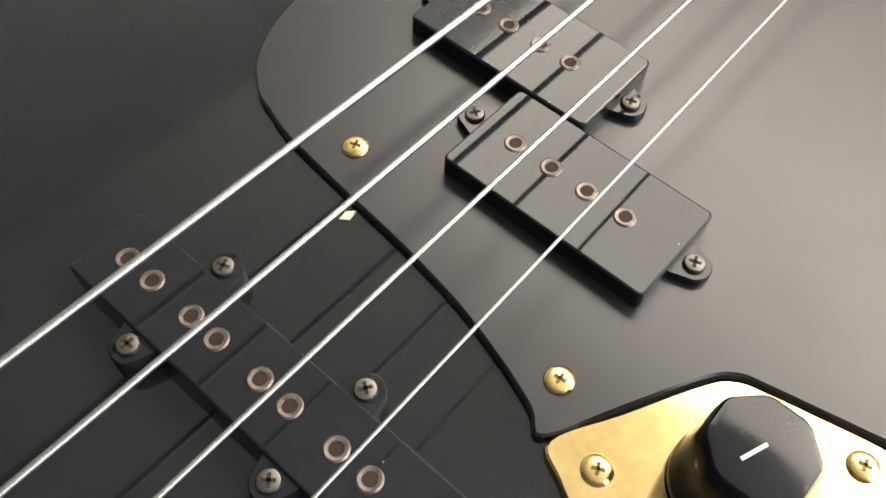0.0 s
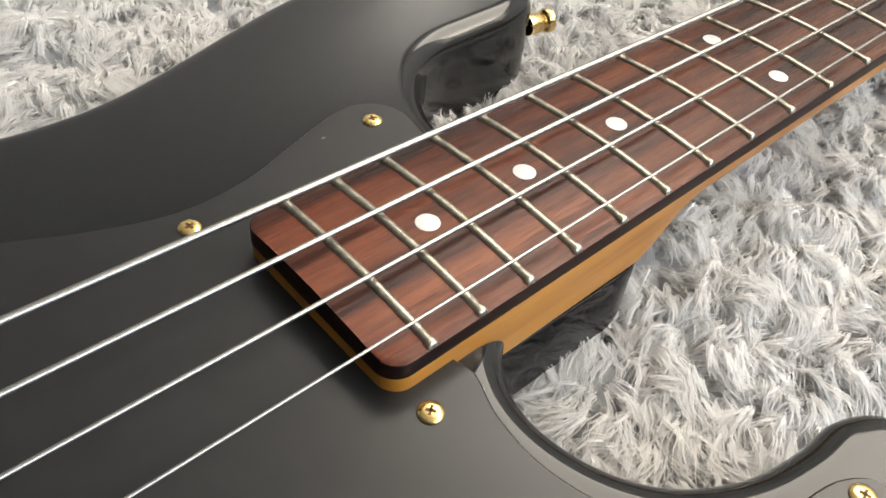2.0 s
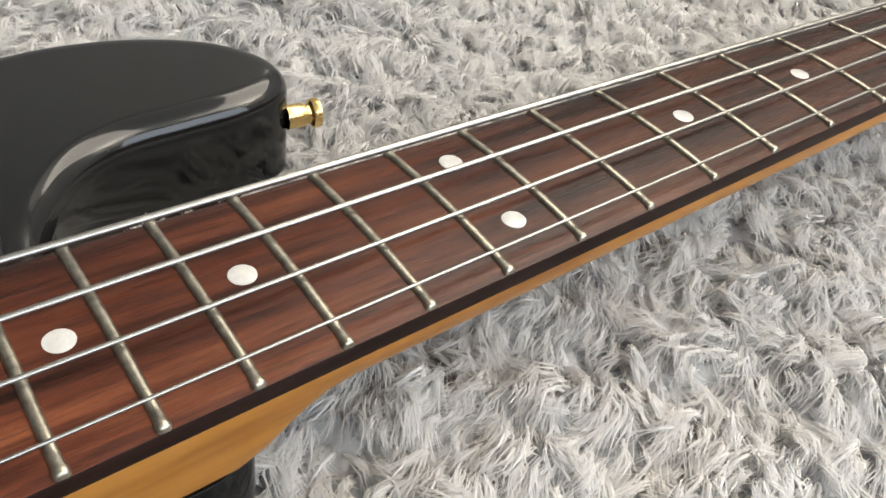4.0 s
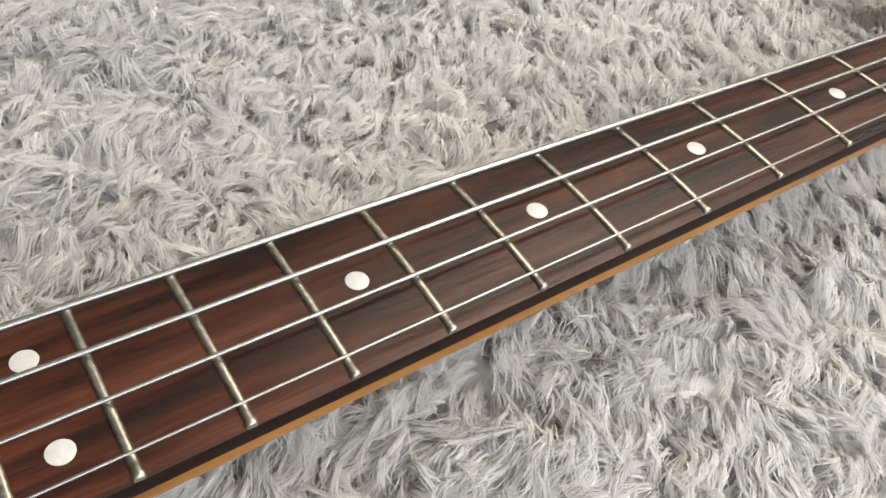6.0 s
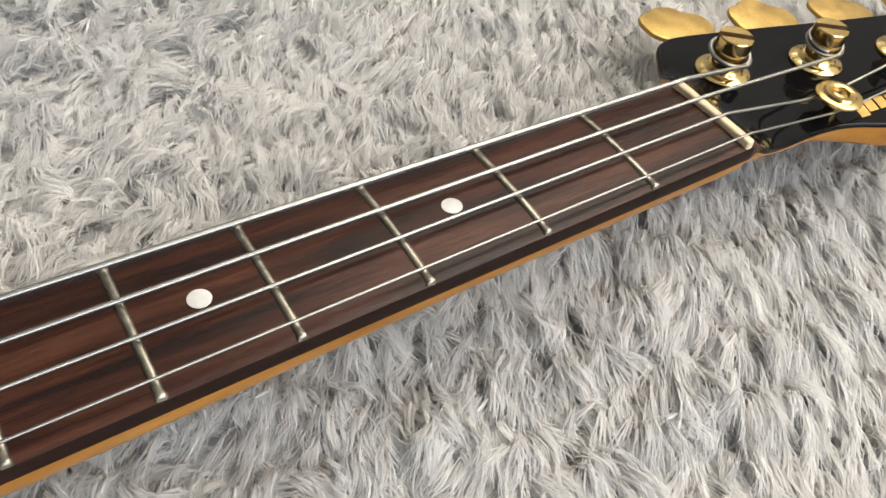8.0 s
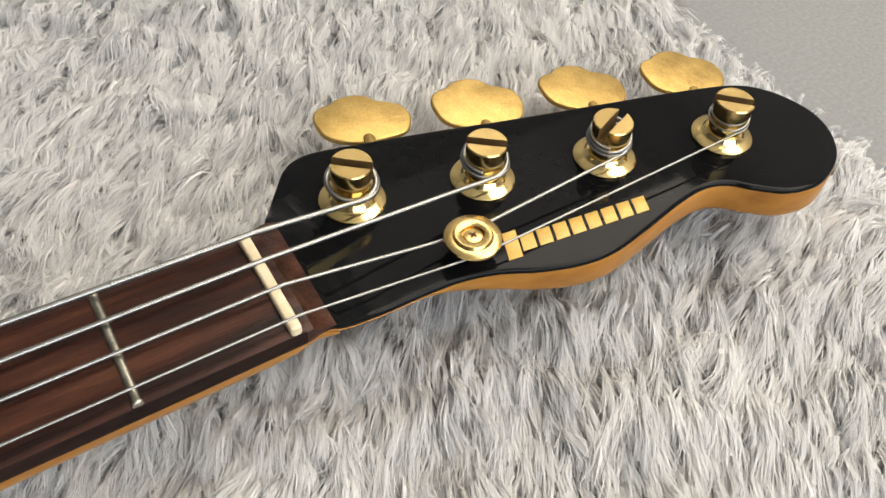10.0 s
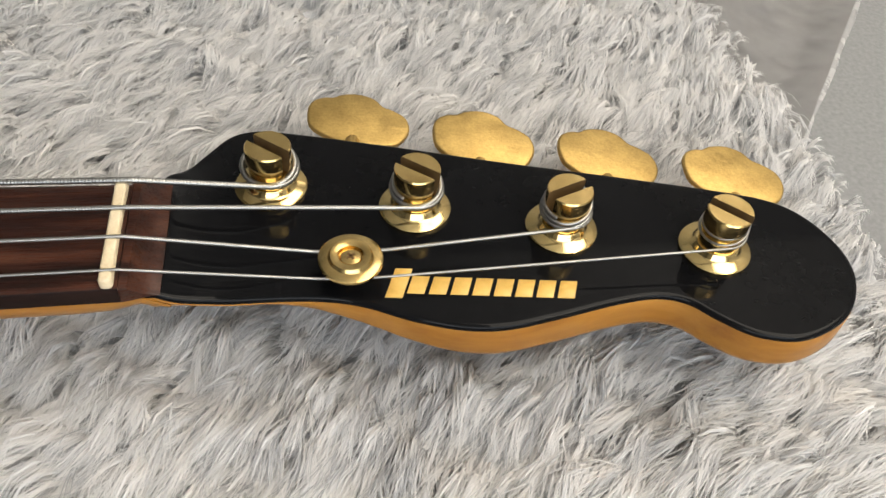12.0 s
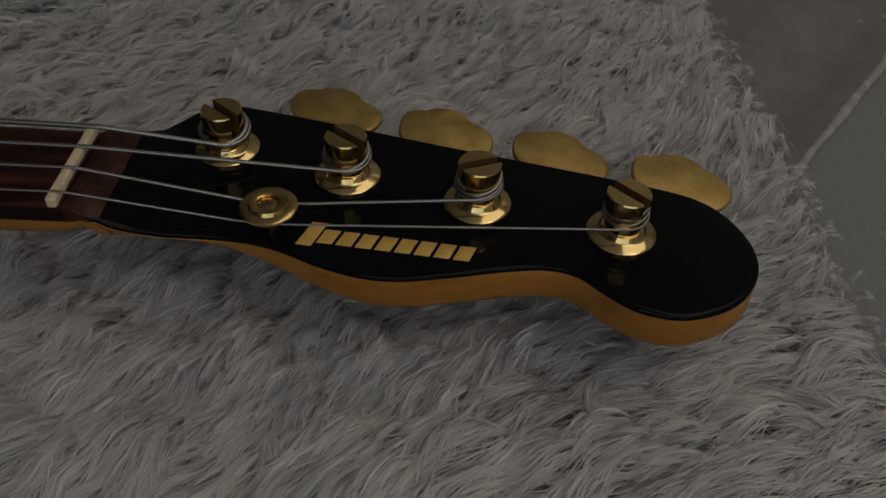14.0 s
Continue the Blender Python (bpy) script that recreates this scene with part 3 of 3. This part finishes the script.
for k in range(9):
    tall = 0.0112 if k == 0 else 0.0066
    base = mark_at + run * k + (up * 0.0012 if k else -up * 0.0006)
    wide = run * 0.80
    lean = run.normalized() * (0.26 * tall)
    quad = [base, base + wide, base + wide + up * tall + lean, base + up * tall + lean]
    part("mark", slab([Vector(q) for q in quad], [(0, ZH), (0, ZH + 0.00022), (0.0002, ZH + 0.0003)]), LOGO_GOLD, headstock, "plain gold mark on the black face")

# string tree
tree = part("string_tree", lathe([(0.0030, ZH - 0.0005), (0.0030, 0.0700), (0.0088, 0.0713), (0.0096, 0.0720), (0.0095, 0.0727), (0.0090, 0.0731), (0.0067, 0.0732), (0.0063, 0.0739), (0.0060, 0.0743), (0.0041, 0.0743), (0.0037, 0.0740), (0.0035, 0.0727)], 36, (0.0630, -0.0108, 0)), GOLD, bass, "round gold string tree")
part("screw", lathe([(0.0034, 0.0726), (0.0030, 0.0733), (0.0014, 0.0736)], 20, (0.0630, -0.0108, 0)), GOLD, tree)
part("recess", moved(cross_cut(0.0014, 0.0003), pose(0.0630, -0.0108, 0.0735, 0, 0, 30)), BRASS_SHADE, tree)


# ---- tuners ----
PEGS = [(0.0395, 0.0285), (0.0850, 0.0165), (0.1310, 0.0050), (0.1790, -0.0065)]
SLOTS = [-38, -36, 22, -42]
KEY_SPOTS = [(0.0700, 0.0790), (0.1170, 0.0655), (0.1635, 0.0540), (0.2100, 0.0420)]
KEY_TILTS = [(2, 4), (7, 5), (3, 7), (4, 6)]
KEY_SHAPE = [(-0.0196, 0.0030), (-0.0186, 0.0085), (-0.0150, 0.0117), (-0.0116, 0.0126), (-0.0082, 0.0152), (-0.002, 0.0170), (0.0045, 0.0158), (0.0086, 0.0123), (0.0126, 0.0111), (0.0182, 0.0078), (0.0203, 0.0005),
             (0.0165, -0.0075), (0.0080, -0.0100), (0.0, -0.0110), (-0.0090, -0.0100), (-0.0170, -0.0055)]


def tuner(n):
    (x, y), slot = PEGS[n], SLOTS[n]
    root = new("tuner")
    root.parent = bass
    tagged(root, "gold tuning machine with a slotted post and cloverleaf key")
    part("bushing", lathe([(0.0116, ZH - 0.0005), (0.0116, ZH + 0.0009), (0.0110, ZH + 0.0015), (0.0086, ZH + 0.0018), (0.0078, ZH + 0.0024), (0.0074, ZH + 0.0034), (0.0068, ZH + 0.0040), (0.0050, ZH + 0.0041)], 40, (x, y, 0)), GOLD_BRIGHT, root)
    part("post", lathe([(0.0062, ZH + 0.003), (0.0062, ZH + 0.0074), (0.0058, ZH + 0.0082)], 32, (x, y, 0)), GOLD_BRIGHT, root, "gold slotted string post", 30)
    for turn in (0, 180):
        rings = []
        for r, z in ((0.0062, 0.0074), (0.0064, 0.0082), (0.0067, 0.0106), (0.0071, 0.0118), (0.0072, 0.0126), (0.0072, 0.0171), (0.0069, 0.0176), (0.0065, 0.0176)):
            half_slot = math.asin(0.0017 / r)
            rings.append([(r * math.cos(a), r * math.sin(a), z) for a in (half_slot + (math.pi - 2 * half_slot) * k / 20 for k in range(21))])
        half = part("post_half", moved(loft(rings), pose(x, y, ZH, 0, 0, slot + turn)), GOLD_SATIN, root, "", 30)
        half.data.materials.append(BRASS_SHADE)
        # inner slot walls get the darker colour in place of shade
        for f in half.data.polygons:
            f.material_index = 1 if abs(f.normal.z) < 0.5 and math.hypot(f.center.x - x, f.center.y - y) < 0.0040 else 0
    kx, ky = KEY_SPOTS[n]
    tilt = pose(kx, ky + 0.0006, 0.0463, *KEY_TILTS[n], -13)
    part("key", moved(slab(smooth_loop([(a, b) for a, b in KEY_SHAPE], 5), [(0.0010, -0.0012), (0.0003, -0.0010), (0, -0.0005), (0, 0.0005), (0.0003, 0.0010), (0.0010, 0.0012)]), tilt), GOLD_DULL, root, "worn brushed-gold cloverleaf key", 50)
    part("key_stem", moved(moved(lathe([(0.0028, -0.022), (0.0028, 0.0045), (0.0020, 0.0060), (0.0008, 0.0064)], 16), pose(0, -0.0135, 0, -90, 0, 0)), tilt), GOLD_DULL, root)
    part("gear_plate", block(x - 0.010, x + 0.014, y - 0.012, y + 0.022, 0.0470, 0.0496, 0.0008), GOLD_DULL, root)
    return root


for n in range(4):
    tuner(n)

# ---- strings ----
BRIDGE_Y, NUT_Y = (0.0315, 0.0108, -0.0092, -0.0290), (0.0165, 0.0053, -0.0058, -0.0178)
GAUGE = (0.00100, 0.00081, 0.00063, 0.00044)
STRING_NAMES = ("thickest wound nickel bass string", "thick wound nickel bass string", "thin wound nickel bass string", "thinnest wound nickel bass string")


def wound(points, r, pitch, seg=12):
    """A tube with the ridges of its winding as real grooves."""
    p = [Vector(q) for q in points]
    fine = []
    for a, b in zip(p, p[1:]):
        steps = max(1, round((b - a).length / (pitch / 3)))
        fine += [a.lerp(b, k / steps) for k in range(steps)]
    bm, loops = bmesh.new(), []
    for i, c in enumerate(fine):
        t = (fine[min(i + 1, len(fine) - 1)] - fine[max(i - 1, 0)]).normalized()
        side = t.cross(Vector((0, 0, 1)))
        side = side.normalized() if side.length > 1e-6 else Vector((1, 0, 0))
        up = side.cross(t)
        q = r * (0.84 if i % 3 == 0 else 1.0)
        loops.append([bm.verts.new(c + q * (math.cos(2 * math.pi * k / seg) * side + math.sin(2 * math.pi * k / seg) * up)) for k in range(seg)])
    for a, b in zip(loops, loops[1:]):
        for i in range(seg):
            j = (i + 1) % seg
            bm.faces.new((a[i], a[j], b[j], b[i]))
    return bm


TURNS, LOOSE = (1.45, 1.9, 2.9, 2.2), (0.0078, 0.0074, 0.0074, 0.0071)
for n in range(4):
    px, py = PEGS[n]
    r = GAUGE[n]
    wrap = LOOSE[n] + r
    by, ny = BRIDGE_Y[n], NUT_Y[n]
    zn, zb = 0.0800 + r * 0.6, 0.0803 + r * 0.6
    points = [(-0.862 + 0.862 * k / 20, by + (ny - by) * k / 20, zb + (zn - zb) * k / 20) for k in range(21)]
    if n >= 2:
        ty = -0.0108 + (0.0052 if n == 2 else -0.0052)
        points += [(0.052, ty + 0.0003, 0.0700), (0.063, ty, 0.0694), (0.074, ty, 0.0697)]
    # loose turns round the post, each a little askew, ending in the slot
    z_post = ZH + 0.0084
    for k in range(72):
        u = k / 71
        a = radians(-90) + u * 2 * math.pi * TURNS[n]
        w = wrap * (1 - 0.10 * u)
        points.append((px + w * math.cos(a), py + w * math.sin(a), z_post + u * (0.0022 + 0.0010 * n) + 0.0017 * math.sin(a + 0.3 * n) * min(1.0, u * 6)))
    split = 19
    body_run, head_run = points[:split + 1], points[split:]
    part("string", join(tube(body_run, r, 10), wound(head_run, r, (0.00098, 0.00086, 0.00072, 0.0006)[n])), WOUND[0 if n < 2 else 1], bass, STRING_NAMES[n], 80)

# a cream flake stuck to the body beside the pickguard
flake = part("paper_flake", slab([Vector(p) for p in ((-0.7655, 0.0178), (-0.7630, 0.0182), (-0.7612, 0.0165), (-0.7640, 0.0158))], [(0, ZB), (0, ZB + 0.0003)]), FLAKE, None)
tagged(flake, "small cream flake lying on the black body", "debris")


# ---- crumpled film on the floor behind the rug ----
def film_sheet():
    bm, grid = bmesh.new(), []
    seam_a, seam_b = Vector((0.272, 0.092)), Vector((0.470, 0.370))
    for i in range(41):
        row = []
        for j in range(25):
            u, v = i / 40, j / 24
            edge = seam_a.lerp(seam_b, u)
            p = edge + Vector((-0.30, 0.22)) * v
            fold = 0.006 * math.exp(-(v / 0.035) ** 2) + 0.006 * math.exp(-((v - 0.13 - 0.1 * u) / 0.05) ** 2)
            z = 0.003 + fold + 0.004 * (0.5 + 0.5 * noise.noise((p.x * 22, p.y * 22, 0.0))) + 0.0025 * noise.noise((p.x * 70, p.y * 70, 3.0))
            row.append(bm.verts.new((p.x, p.y, max(z, 0.002))))
        grid.append(row)
    for a, b in zip(grid, grid[1:]):
        for k in range(24):
            bm.faces.new((a[k], a[k + 1], b[k + 1], b[k]))
    bmesh.ops.solidify(bm, geom=bm.faces[:], thickness=0.0006)
    return bm


plastic_sheet = part("plastic_sheet", film_sheet(), FILM, None)
tagged(plastic_sheet, "crumpled pale grey plastic sheet on the carpet beside the rug", "plastic sheet")



def film_roll():
    """The sheet's border, rolled up into a soft flattened lip."""
    rings = []
    a, b = Vector((0.268, 0.088, 0.0)), Vector((0.474, 0.374, 0.0))
    along = (b - a).normalized()
    across = Vector((along.y, -along.x, 0.0))
    for i in range(49):
        u = i / 48
        wide = 0.0034 + 0.0012 * noise.noise((u * 9, 1.0, 0.0)) + 0.004 * max(0.0, u - 0.45)
        tall = 0.0020 + 0.0008 * noise.noise((u * 14, 5.0, 0.0))
        c = a.lerp(b, u) + across * (0.002 * noise.noise((u * 6, 9.0, 0.0)))
        rings.append([c + across * (wide * math.cos(t)) + Vector((0, 0, 0.0030 + tall + tall * math.sin(t))) for t in (2 * math.pi * k / 12 for k in range(12))])
    return loft(rings)


part("rolled_edge", film_roll(), FILM_LIP, plastic_sheet, "pale rolled edge of the sheet")

# ---- rug ----
rug = thing("rug", "shaggy grey-white faux fur rug under the bass guitar", "rug")
RUG = (-1.06, 0.320, -0.34, 0.46)


def rug_edge(y):
    """The rug's end beyond the head runs slightly askew."""
    return 0.279 - 0.08 * (y - 0.10)


backing = block(RUG[0], RUG[1], RUG[2], RUG[3], 0.0, 0.010, 0.003)
for v in backing.verts:
    if v.co.x > 0:
        v.co.x += rug_edge(v.co.y) - RUG[1]
part("backing", backing, BACKING, rug)


def undercoat():
    """The dense short wool under the long strands: a lumpy sheet."""
    step = 0.004
    xs, ys = np.arange(RUG[0] + 0.002, RUG[1] - 0.001, step), np.arange(RUG[2] + 0.002, RUG[3] - 0.001, step)
    gx, gy = np.meshgrid(xs, ys)
    rng = np.random.default_rng(11)
    x, y = gx.ravel(), gy.ravel()
    z = 0.0160 + 0.0022 * wave_field(x, y, rng, 8, 160) + 0.0012 * wave_field(x, y, rng, 8, 480) + rng.normal(0, 0.0006, len(x))
    rim = (gx < xs[1]) | (gx > xs[-2]) | (gy < ys[1]) | (gy > ys[-2])
    z = np.where(rim.ravel(), 0.009, z)
    past = x > rug_edge(y) - 0.012
    x, z = np.where(past, rug_edge(y) - 0.009, x), np.where(past, 0.006, z)
    n, w = len(xs), len(ys)
    i = (np.arange(w - 1)[:, None] * n + np.arange(n - 1)[None]).ravel()
    me = bpy.data.meshes.new("underwool")
    me.from_pydata(np.stack([x, y, z], 1).tolist(), [], np.stack([i, i + 1, i + n + 1, i + n], 1).tolist())
    me.polygons.foreach_set("use_smooth", [True] * len(me.polygons))
    me.materials.append(UNDERCOAT)
    ob = new("underwool", me)
    ob.parent = rug
    return tagged(ob, "dense pale grey wool under the long fur", kind="stuff")


def inside(loop, x, y):
    hit = np.zeros(len(x), bool)
    q = [(p.x, p.y) for p in loop]
    for (ax, ay), (bx, by) in zip(q, q[1:] + q[:1]):
        if ay != by:
            hit ^= ((ay > y) != (by > y)) & (x < (bx - ax) * (y - ay) / (by - ay) + ax)
    return hit


def wave_field(x, y, rng, waves, reach):
    out = np.zeros(len(x))
    for _ in range(waves):
        a, f, p = rng.uniform(0, 2 * np.pi), rng.uniform(0.5, 1.6) * reach, rng.uniform(0, 2 * np.pi)
        out += np.sin(f * (np.cos(a) * x + np.sin(a) * y) + p)
    return out / np.sqrt(waves)


def fur_pile(name, box, pitch, hairs, seed, thick=1.0):
    """Small curling wisps, each a tapered core with a few loose hairs that follow it."""
    rng = np.random.default_rng(seed)
    gx, gy = np.meshgrid(np.arange(box[0], box[1], pitch), np.arange(box[2], box[3], pitch))
    cx = gx.ravel() + rng.uniform(-0.7, 0.7, gx.size) * pitch
    cy = gy.ravel() + rng.uniform(-0.7, 0.7, gx.size) * pitch
    keep = ~inside(inset(body_loop, 0.016), cx, cy) & ~inside(inset(smooth_loop(HEEL, 3), 0.014), cx, cy) & (cx < rug_edge(cy) - 0.003)
    cx, cy = cx[keep], cy[keep]
    m = len(cx)
    # tufts: neighbouring wisps share one heading, curl and height, and lean in to a common tip
    side = 0.0062 * (1.0 if thick == 1.0 else 1.3)
    px, py = cx + 0.004 * wave_field(cx, cy, rng, 8, 300), cy + 0.004 * wave_field(cx, cy, rng, 8, 300)
    ux, uy = np.floor(px / side).astype(int), np.floor(py / side).astype(int)
    tuft = (ux - ux.min()) * (uy.max() - uy.min() + 1) + uy - uy.min()
    tuft = np.unique(tuft, return_inverse=True)[1].ravel()
    count = np.bincount(tuft)
    tx, ty = np.bincount(tuft, cx) / count, np.bincount(tuft, cy) / count
    off_x, off_y = cx - tx[tuft], cy - ty[tuft]
    lean_in = rng.uniform(0.35, 0.85, len(count))[tuft] * (1 - 0.3 * np.clip((0.03 - cx) / 0.22, 0.0, 1.0))

    def shared(values, own):
        """A random value for each tuft with a little of each wisp's own."""
        return values[tuft] * (1 - own) + values[rng.permutation(len(count))][tuft[rng.permutation(m)]] * own

    k = len(count)
    wild = np.clip((0.03 - cx) / 0.22, 0.0, 1.0)
    near = np.interp(cx, (-0.50, -0.20, -0.05, 0.02, 0.07, 0.12, 0.20), (-2.48, -2.30, -2.08, -1.98, -2.16, -2.42, -2.72))
    far = np.interp(cx, (-0.50, -0.10, 0.02, 0.20), (-2.40, -2.28, -2.08, -2.24))
    lay = near + (far - near) * np.clip(cy / 0.10, 0.0, 1.0) + 0.16 * wave_field(cx, cy, rng, 7, 22) + (0.16 + 0.30 * wild) * wave_field(cx, cy, rng, 9, 150) + (0.06 + 0.12 * wild) * wave_field(cx, cy, rng, 9, 420) + (rng.normal(0, 0.13, k)[tuft] + rng.normal(0, 0.05, m)) * (1 + 1.1 * wild)
    rim = (cx > rug_edge(cy) - 0.010) & (rng.random(m) < 0.30)
    lay = np.where(rim, rng.normal(-0.5, 0.5, m), lay)
    long = shared(rng.uniform(0.019, 0.034, k), 0.3) * (1 - 0.22 * wild) * np.where(rim, 0.28, 1.0)
    high = shared(rng.uniform(0.003, 0.0135, k), 0.3) + 0.0032 * wave_field(cx, cy, rng, 8, 190) + 0.002
    high = np.clip(high, 0.003, 0.024) * np.where(rim, 0.5, 1.0)
    turn = shared(rng.normal(0, 0.26, k), 0.25) * (1 + 1.5 * wild)
    sway = shared(rng.uniform(0.05, 0.24, k), 0.25) * (1 + 2.0 * wild)
    phase = rng.uniform(0, 2 * np.pi, k)[tuft] + rng.normal(0, 0.4, m)
    droop = shared(rng.uniform(0.1, 0.7, k), 0.3)
    spread = rng.uniform(0.00045, 0.00125, m) * thick * 0.60
    tone = np.clip(0.53 + (0.19 - 0.09 * wild) * rng.normal(0, 1, m) + 0.10 * rng.normal(0, 1, k)[tuft] + 0.10 * wave_field(cx, cy, rng, 6, 45), 0, 1)

    def spine(i, rows, length, more, dx, dy):
        """Points along wisp i with its heading, at the given fractions of its length."""
        x, y, out, last = cx[i] + dx, cy[i] + dy, [], 0.0
        for t in rows:
            mid = (t + last) / 2
            a = lay[i] + (turn[i] + more) * mid + sway[i] * np.sin(5.6 * mid + phase[i])
            x, y = x + np.cos(a) * length * (t - last), y + np.sin(a) * length * (t - last)
            z = 0.0140 + high[i] * np.sin(np.pi / 2 * min(1.0, t * 1.5)) - high[i] * droop[i] * max(0.0, t - 0.55) / 0.45
            pull = lean_in[i] * t ** 1.3
            out.append((x - off_x[i] * pull, y - off_y[i] * pull, z, a))
            last = t
        return out

    rows = (0.0, 0.2, 0.42, 0.64, 0.84, 1.0)
    all_i = np.arange(m)
    core = np.zeros((m, 16, 3), np.float32)
    shape = (0.20, 0.85, 1.0, 0.72, 0.38)
    lean = rng.uniform(-0.7, 0.7, m)
    for k, (x, y, z, a) in enumerate(spine(all_i, rows, long, 0.0, 0.0, 0.0)):
        if k == 5:
            core[:, 15] = np.stack([x, y, z], 1)
            break
        w = spread * shape[k]
        sx, sy, sz = -np.sin(a) * w * np.cos(lean), np.cos(a) * w * np.cos(lean), w * np.sin(lean)
        core[:, 3 * k] = np.stack([x - sx, y - sy, z - sz - w * 0.45], 1)
        core[:, 3 * k + 1] = np.stack([x, y, z + w * 0.25], 1)
        core[:, 3 * k + 2] = np.stack([x + sx, y + sy, z + sz - w * 0.45], 1)
    core_faces = []
    for k in range(4):
        for j in (0, 1):
            p = 3 * k + j
            core_faces += [(p, p + 1, p + 4), (p, p + 4, p + 3)]
    core_faces = np.array(core_faces + [(12, 13, 15), (13, 14, 15)])

    n = m * hairs
    i = np.repeat(all_i, hairs)
    across, rise = rng.normal(0, 1.5, n) * spread[i], rng.uniform(-0.0004, 0.0016, n) * thick
    ln = long[i] * rng.uniform(0.75, 1.18, n)
    width = rng.uniform(0.00010, 0.00024, n) * thick
    stray = np.where(rng.random(n) < 0.04, 2.0, 0.7)
    gather = rng.uniform(0.35, 0.95, n)
    steps = (0.08, 0.36, 0.68, 1.0)
    hair = np.zeros((n, 7, 3), np.float32)
    nx, ny = -np.sin(lay[i]) * across, np.cos(lay[i]) * across
    for k, (x, y, z, a) in enumerate(spine(i, steps, ln, rng.normal(0, 0.30, n) * stray, nx, ny)):
        t = steps[k]
        x, y, z = x - nx * gather * t, y - ny * gather * t, z + rise * (0.4 + 0.8 * t)
        w = width * (1 - 0.25 * t)
        sx, sy = -np.sin(a) * w, np.cos(a) * w
        if k < 3:
            hair[:, 2 * k] = np.stack([x - sx, y - sy, z], 1)
            hair[:, 2 * k + 1] = np.stack([x + sx, y + sy, z], 1)
        else:
            hair[:, 6] = np.stack([x, y, z], 1)
    hair_faces = np.array([[0, 1, 3], [0, 3, 2], [2, 3, 5], [2, 5, 4], [4, 5, 6]])
    idx = np.concatenate([(all_i[:, None, None] * 16 + core_faces[None]).reshape(-1), m * 16 + (np.arange(n)[:, None, None] * 7 + hair_faces[None]).reshape(-1)])
    tones = np.concatenate([np.repeat(tone, len(core_faces)), np.repeat(np.clip(tone[i] + rng.normal(0.03, 0.18, n), 0, 1), 5)])
    me = bpy.data.meshes.new(name)
    me.vertices.add(m * 16 + n * 7)
    me.vertices.foreach_set("co", np.concatenate([core.reshape(-1), hair.reshape(-1)]))
    me.loops.add(len(idx))
    me.loops.foreach_set("vertex_index", idx.astype(np.int32))
    count = len(idx) // 3
    me.polygons.add(count)
    me.polygons.foreach_set("loop_start", (np.arange(count) * 3).astype(np.int32))
    me.polygons.foreach_set("use_smooth", np.ones(count, bool))
    me.update()
    me.attributes.new("lock_tone", "FLOAT", "FACE").data.foreach_set("value", tones.astype(np.float32))
    me.materials.append(FUR)
    ob = new(name, me)
    ob.parent = rug
    return tagged(ob, "long soft grey-white fur lying in curling wisps", kind="stuff")


undercoat()
fur_pile("long_fur", (-0.78, RUG[1], -0.16, 0.29), 0.0031, 8, 5)
fur_pile("outer_fur", (RUG[0] + 0.01, -0.78, -0.32, 0.45), 0.0080, 4, 6, 2.6)
fur_pile("outer_fur", (-0.78, RUG[1], 0.29, 0.45), 0.0070, 4, 7, 2.4)
fur_pile("outer_fur", (-0.78, RUG[1], -0.32, -0.16), 0.0070, 4, 8, 2.4)
